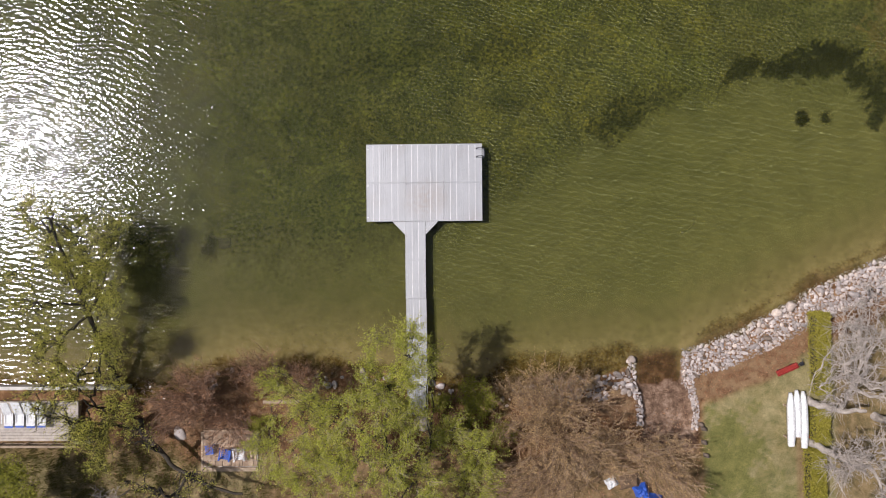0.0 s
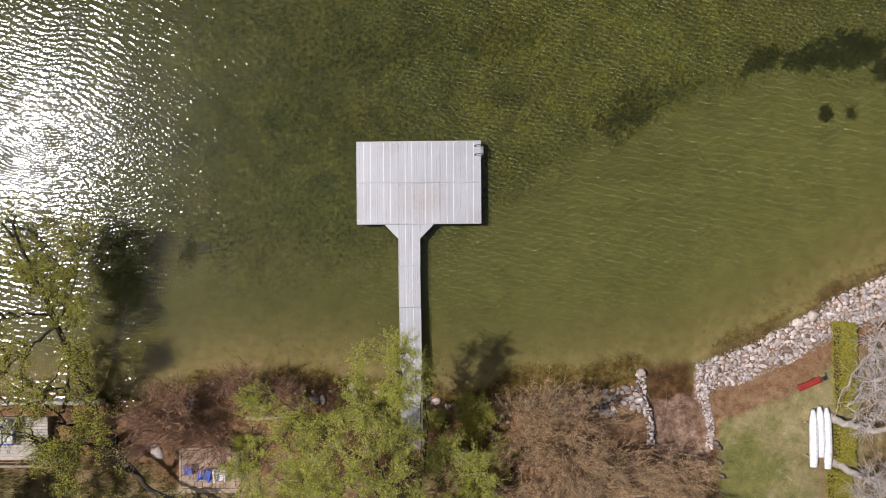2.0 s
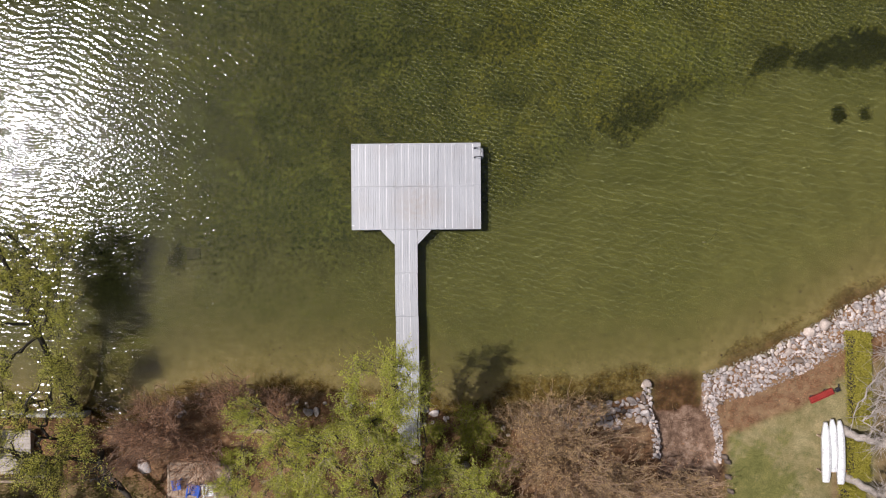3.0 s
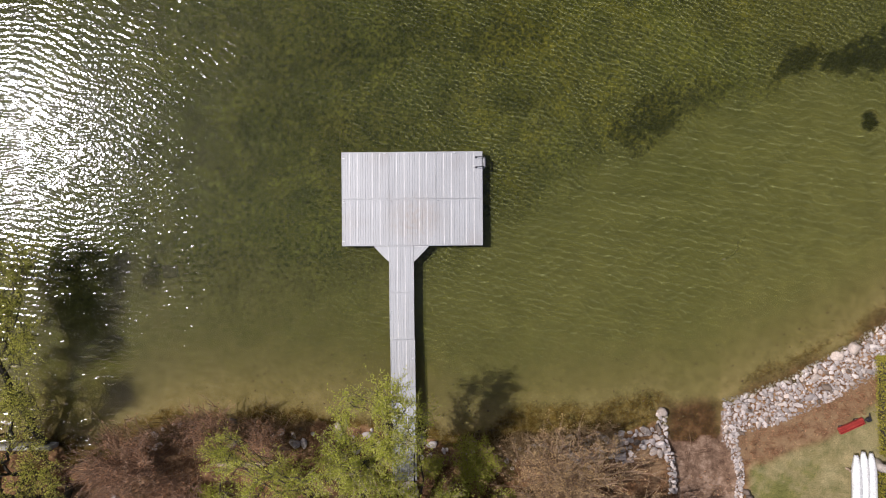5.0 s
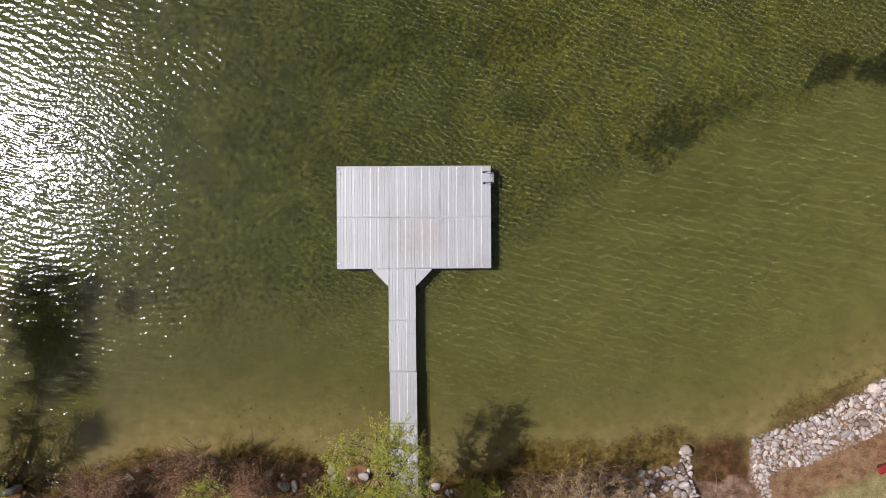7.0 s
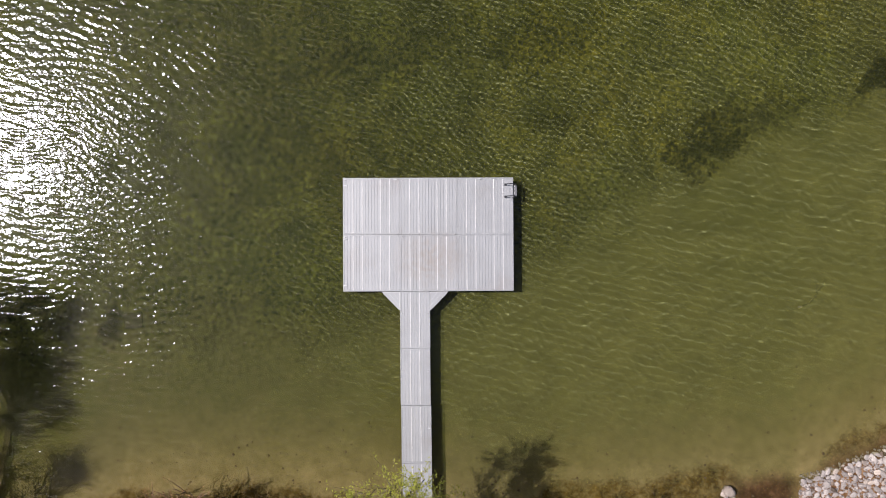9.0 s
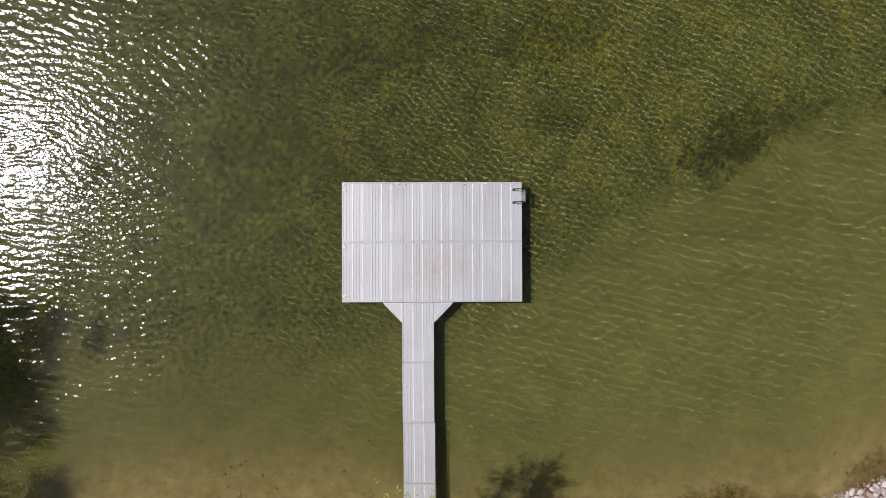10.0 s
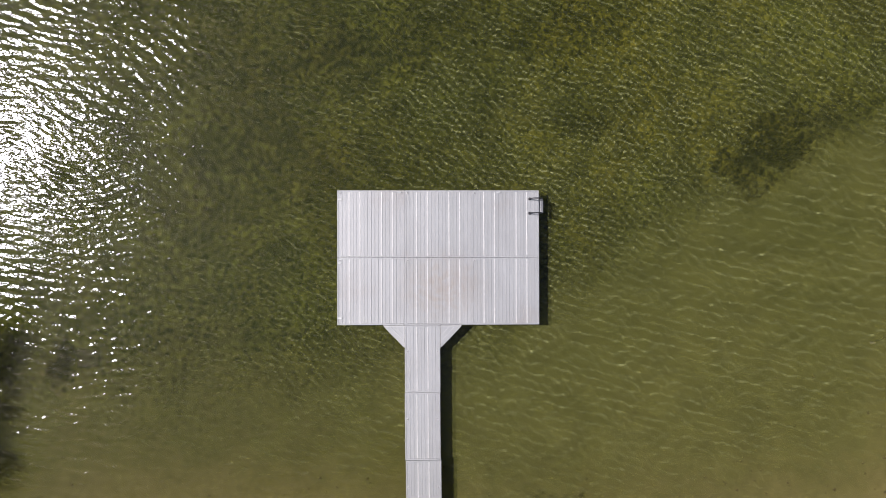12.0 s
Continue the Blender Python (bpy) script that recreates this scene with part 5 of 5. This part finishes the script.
# ------------------------------------------------------------ waterside deck of the neighbour
seawall = thing("seawall", (0, 0, 0), "low pale concrete seawall along the neighbouring garden", "wall", kind="structure")
x = -31.05
while x < -19.5:
    part("cap_block", boxed(x + 0.008, x + 1.492, -10.56, -10.34, 0.55, 0.72, 0.02), M["pale_concrete"], seawall)
    x += 1.5
part("footing", boxed(-31.0, -19.05, -10.58, -10.36, -0.4, 0.55), M["concrete"], seawall)

patio = thing("wooden_deck", (-25.2, -12.3, 0.86), "weathered wooden deck behind the seawall", "deck", kind="structure")
for i in range(14):
    part("board", boxed(-3.4, 3.2, -1.45 + i * 0.18, -1.28 + i * 0.18, -0.04, 0.0, 0.006), M["grey_timber"], patio)
part("joist_frame", boxed(-3.35, 3.15, -1.4, 1.0, -0.5, -0.045), M["timber"], patio)
fence = thing("deck_railing", (-25.2, -13.9, 0.75), "low weathered timber railing beside the deck", "railing")
part("top_rail", boxed(-3.4, 3.4, -0.07, 0.07, 0.74, 0.80, 0.01), M["timber"], fence)
part("bottom_rail", boxed(-3.4, 3.4, -0.03, 0.03, 0.12, 0.18, 0.006), M["timber"], fence)
for i in range(5):
    part("post", boxed(-3.38 + i * 1.66, -3.28 + i * 1.66, -0.05, 0.05, 0, 0.74, 0.006), M["timber"], fence)
for i in range(34):
    part("baluster", boxed(-3.2 + i * 0.195, -3.165 + i * 0.195, -0.018, 0.018, 0.18, 0.74), M["timber"], fence)


def lounger(x, y, z):
    e = thing("deck_chair", (x, y, z), "white deck chair with a blue footrest beside others", "chair", "white deck chairs")
    part("seat", boxed(-0.29, 0.29, -0.49, 0.25, 0.34, 0.39, 0.02), M["white"], e)
    part("backrest", boxed(-0.29, 0.29, 0, 0.95, 0, 0.05, 0.02, pose(0, 0.22, 0.37, 26)), M["white"], e)
    part("footrest", boxed(-0.27, 0.27, -0.62, -0.5, 0.33, 0.37, 0.015), M["blue"], e)
    for sx in (-0.24, 0.24):
        part("armrest", boxed(sx * 1.2 - 0.025, sx * 1.2 + 0.025, -0.3, 0.35, 0.55, 0.58, 0.008), M["white"], e)
        for yy in (-0.5, 0.25):
            part("leg", boxed(sx - 0.02, sx + 0.02, yy - 0.02, yy + 0.02, 0, 0.35, 0.004), M["white"], e)


for i in range(4):
    lounger(-26.2 + 0.70 * i, -12.2 + 0.03 * (i % 2), 0.86)
planter = thing("stone_planter", (-21.75, -13.4, zcoord(-21.75, -13.4)), "square stone planter with a small green plant", "planter")
for a in ((-0.55, 0.55, -0.5, -0.38), (-0.55, 0.55, 0.38, 0.5), (-0.55, -0.43, -0.37, 0.37), (0.43, 0.55, -0.37, 0.37)):
    part("side", boxed(*a, -0.1, 0.35, 0.015), M["concrete"], planter)
part("soil", boxed(-0.42, 0.42, -0.36, 0.36, 0.0, 0.25), M["dry"], planter)
p = Pile()
p.leaves(np.random.RandomState(5), np.random.RandomState(6).normal(0, 0.12, (160, 3)) + np.array([0, 0, 0.35]), 0.1, 0.5)
tagged(p.part("plant", M["green"], planter), kind="stuff")


# ------------------------------------------------------------ clutter under the brush
def crumpled(name, label, category, x, y, size, mat, seed, turn=0.0, lift=0.0):
    """A draped or heaped soft thing with folds."""
    n = 22
    v, f = [], []
    for i in range(n):
        for j in range(n):
            u, w = i / (n - 1) * 2 - 1, j / (n - 1) * 2 - 1
            r = max(abs(u), abs(w))
            fold = noise.noise(Vector((u * 2.2 + seed, w * 2.2, seed * 0.7))) + 0.5 * noise.noise(Vector((u * 5, w * 5 + seed, 0)))
            z = size[2] * (1 - smooth01(np.array((r - 0.55) / 0.45))) * (1 + 0.35 * fold)
            k = 1 + 0.14 * noise.noise(Vector((u * 1.5, w * 1.5, seed)))
            v.append((u * size[0] / 2 * k, w * size[1] / 2 * k, float(z)))
    for i in range(n - 1):
        for j in range(n - 1):
            a = i * n + j
            f.append((a, a + n, a + n + 1, a + 1))
    o = raw_part(name, v, f, mat, None, "", True)
    o.matrix_world = pose(x, y, zcoord(x, y) + lift - 0.01, 0, 0, turn)
    return tagged(o, label, category)


crumpled("blue_tarp", "bright blue tarp over a heap on the grass", "tarp", 13.3, -16.75, (0.9, 0.75, 0.5), M["blue"], 3.0, 20)
crumpled("blue_tarp", "larger blue tarp over a heap on the grass", "tarp", 13.95, -17.5, (1.4, 0.9, 0.55), M["blue"], 5.0, -12)
crumpled("white_sheet", "crumpled white plastic sheet on the ground", "sheet", 11.5, -16.3, (0.75, 0.7, 0.25), M["white"], 7.0, 30)
crumpled("leaf_pile", "heap of dry brown leaves beside the tarps", "leaf pile", 12.6, -16.25, (1.3, 0.9, 0.3), M["dry"], 9.0, 10)

# ------------------------------------------------------------ in the water
drift = thing("driftwood", (16.5, -0.7, -0.16), "thin sunken branch lying on the lake bed", "branch")
p = Pile()
p.tube([(-0.15, -0.1, 0.03), (0.2, 0.0, 0.12), (0.55, 0.35, 0.14), (0.9, 0.85, 0.10), (1.05, 1.1, 0.06)], 0.035, 0.012, 6)
p.part("stem", M["bark"], drift)
p = Pile()
p.tube([(0.35, 0.14, 0.13), (0.75, 0.2, 0.16), (1.0, 0.25, 0.12)], 0.015, 0.006, 5)
p.tube([(0.6, 0.4, 0.13), (0.6, 0.75, 0.17), (0.65, 1.0, 0.12)], 0.015, 0.006, 5)
p.part("side_twig", M["bark"], drift)
block = thing("mooring_block", (-13.0, -1.3, zcoord(-13.0, -1.3)), "dark weed-grown mooring block standing in the shallow water", "mooring block", rz=4)
part("block", boxed(-0.4, 0.4, -0.32, 0.36, -0.05, 0.13, 0.04), M["bark"], block)
crumpled("white_scrap", "small white scrap caught on the sunken branch", "litter", 16.42, -0.82, (0.17, 0.1, 0.1), M["stone"], 2.0, 0, 0.08)

bed_rs = np.random.RandomState(101)
v, f = [], []
for _ in range(460):
    x = bed_rs.uniform(-14, 27)
    y = shore_at(x) + abs(bed_rs.normal(0, 4.0)) + 0.5
    if y > 5:
        continue
    r = 0.02 + 0.045 * bed_rs.rand() ** 2
    z = zcoord(x, y)
    b = len(v)
    for k in range(6):
        a = k * math.pi / 3 + bed_rs.uniform(-0.3, 0.3)
        q = r * bed_rs.uniform(0.6, 1.4)
        v.append((x + q * math.cos(a), y + q * math.sin(a), z))
    v.append((x, y, z + r * 1.6))
    f += [(b + k, b + (k + 1) % 6, b + 6) for k in range(6)]
tagged(raw_part("bed_pebbles", v, f, M["dry"], None, "", True), "dark pebbles scattered over the shallow lake bed", "pebbles", kind="stuff")

spots = []
for cx, cy, rx, ry, n in ((20.3, 9.6, 1.2, 0.6, 26), (24.0, 9.6, 1.8, 0.6, 34), (26.3, 10.2, 1.1, 0.7, 26), (27.6, 8.9, 0.9, 0.8, 24), (28.9, 7.4, 1.0, 1.4, 30),
                          (12.7, 6.2, 1.4, 0.6, 16), (24.15, 6.3, 0.3, 0.4, 14), (25.55, 6.3, 0.3, 0.35, 12), (-13.9, -1.5, 0.4, 0.7, 14), (5.6, 7.4, 1.2, 0.4, 8)):
    for _ in range(n):
        spots.append((cx + bed_rs.normal(0, rx * 0.55), cy + bed_rs.normal(0, ry * 0.55)))
blades("water_weed", "dark green water weed growing from the lake bed", spots, M["weed"], 103, 0.2, 40, 0.16)


# ------------------------------------------------------------ leaf litter and twigs on the bank
def litter(name, label, material, seed, count, x0, x1, y0, y1, size, keep):
    rs = np.random.RandomState(seed)
    q = np.stack([rs.uniform(x0, x1, count), rs.uniform(y0, y1, count)], 1)
    d = np.interp(q[:, 0], SHORE_X, SHORE_Y) - q[:, 1]
    q = q[keep(q[:, 0], q[:, 1], d, rs.rand(count))]
    at = np.column_stack([q, ground_z(q[:, 0], q[:, 1]) + 0.012])
    p = Pile()
    p.leaves(rs, at, size, 0.5, 0.25)
    return tagged(p.part(name, material), label, "leaf litter", kind="stuff")


def bank_only(x, y, d, r):
    # the lower beach keeps some litter, standing in for branch shadows
    open_beach = (x > 13.4) & (x < 16.7) & (y > -11.6 - 2 * r)
    terrace_top = (np.abs(x + 12.3) < 1.9) & (np.abs(y + 14.3) < 1.4)
    lawn_part = (x > 17.0) & (d > 3.2)
    thin = 0.35 + 0.65 * np.sin(x * 1.7 + 0.6 * y) * np.sin(y * 1.9 - 0.4 * x)
    return (d > 0.25) & ~open_beach & ~terrace_top & ~lawn_part & (r < 0.35 + 0.5 * thin)


litter("leaf_litter", "dry brown leaves littering the bank", M["bud"], 111, 30000, -22, 25, -19, -6, 0.10, bank_only)
litter("leaf_litter", "bleached tan leaves littering the bank", M["reed"], 112, 14000, -22, 25, -19, -6, 0.09, bank_only)
litter("leaf_litter", "dark rotted leaves littering the bank", M["dry"], 113, 16000, -22, 25, -19, -6, 0.10, bank_only)
twig_rs = np.random.RandomState(114)
p = Pile()
for _ in range(900):
    x, y = twig_rs.uniform(-20, 16), twig_rs.uniform(-19, -10.5)
    if shore_at(x) - y < 0.4 or (abs(x + 12.3) < 2 and abs(y + 14.3) < 1.5):
        continue
    a, ln = twig_rs.uniform(0, 6.3), twig_rs.uniform(0.3, 1.1)
    x1, y1 = x + ln * math.cos(a), y + ln * math.sin(a)
    p.tube(bow((x, y, zcoord(x, y) + 0.02), (x1, y1, zcoord(x1, y1) + 0.03), twig_rs, 0.08, 4), 0.012, 0.005, 4)
tagged(p.part("fallen_twigs", M["brown_twig"]), "fallen twigs lying on the bank", "twigs", kind="stuff")

spots = [(x, shore_at(x) - twig_rs.uniform(1.7, 3.3)) for x in twig_rs.uniform(16.9, 23.4, 75)]
blades("dead_perennials", "clumps of dead reddish stalks behind the stone bank", spots, M["bud"], 115, 0.22, 30, 0.1)
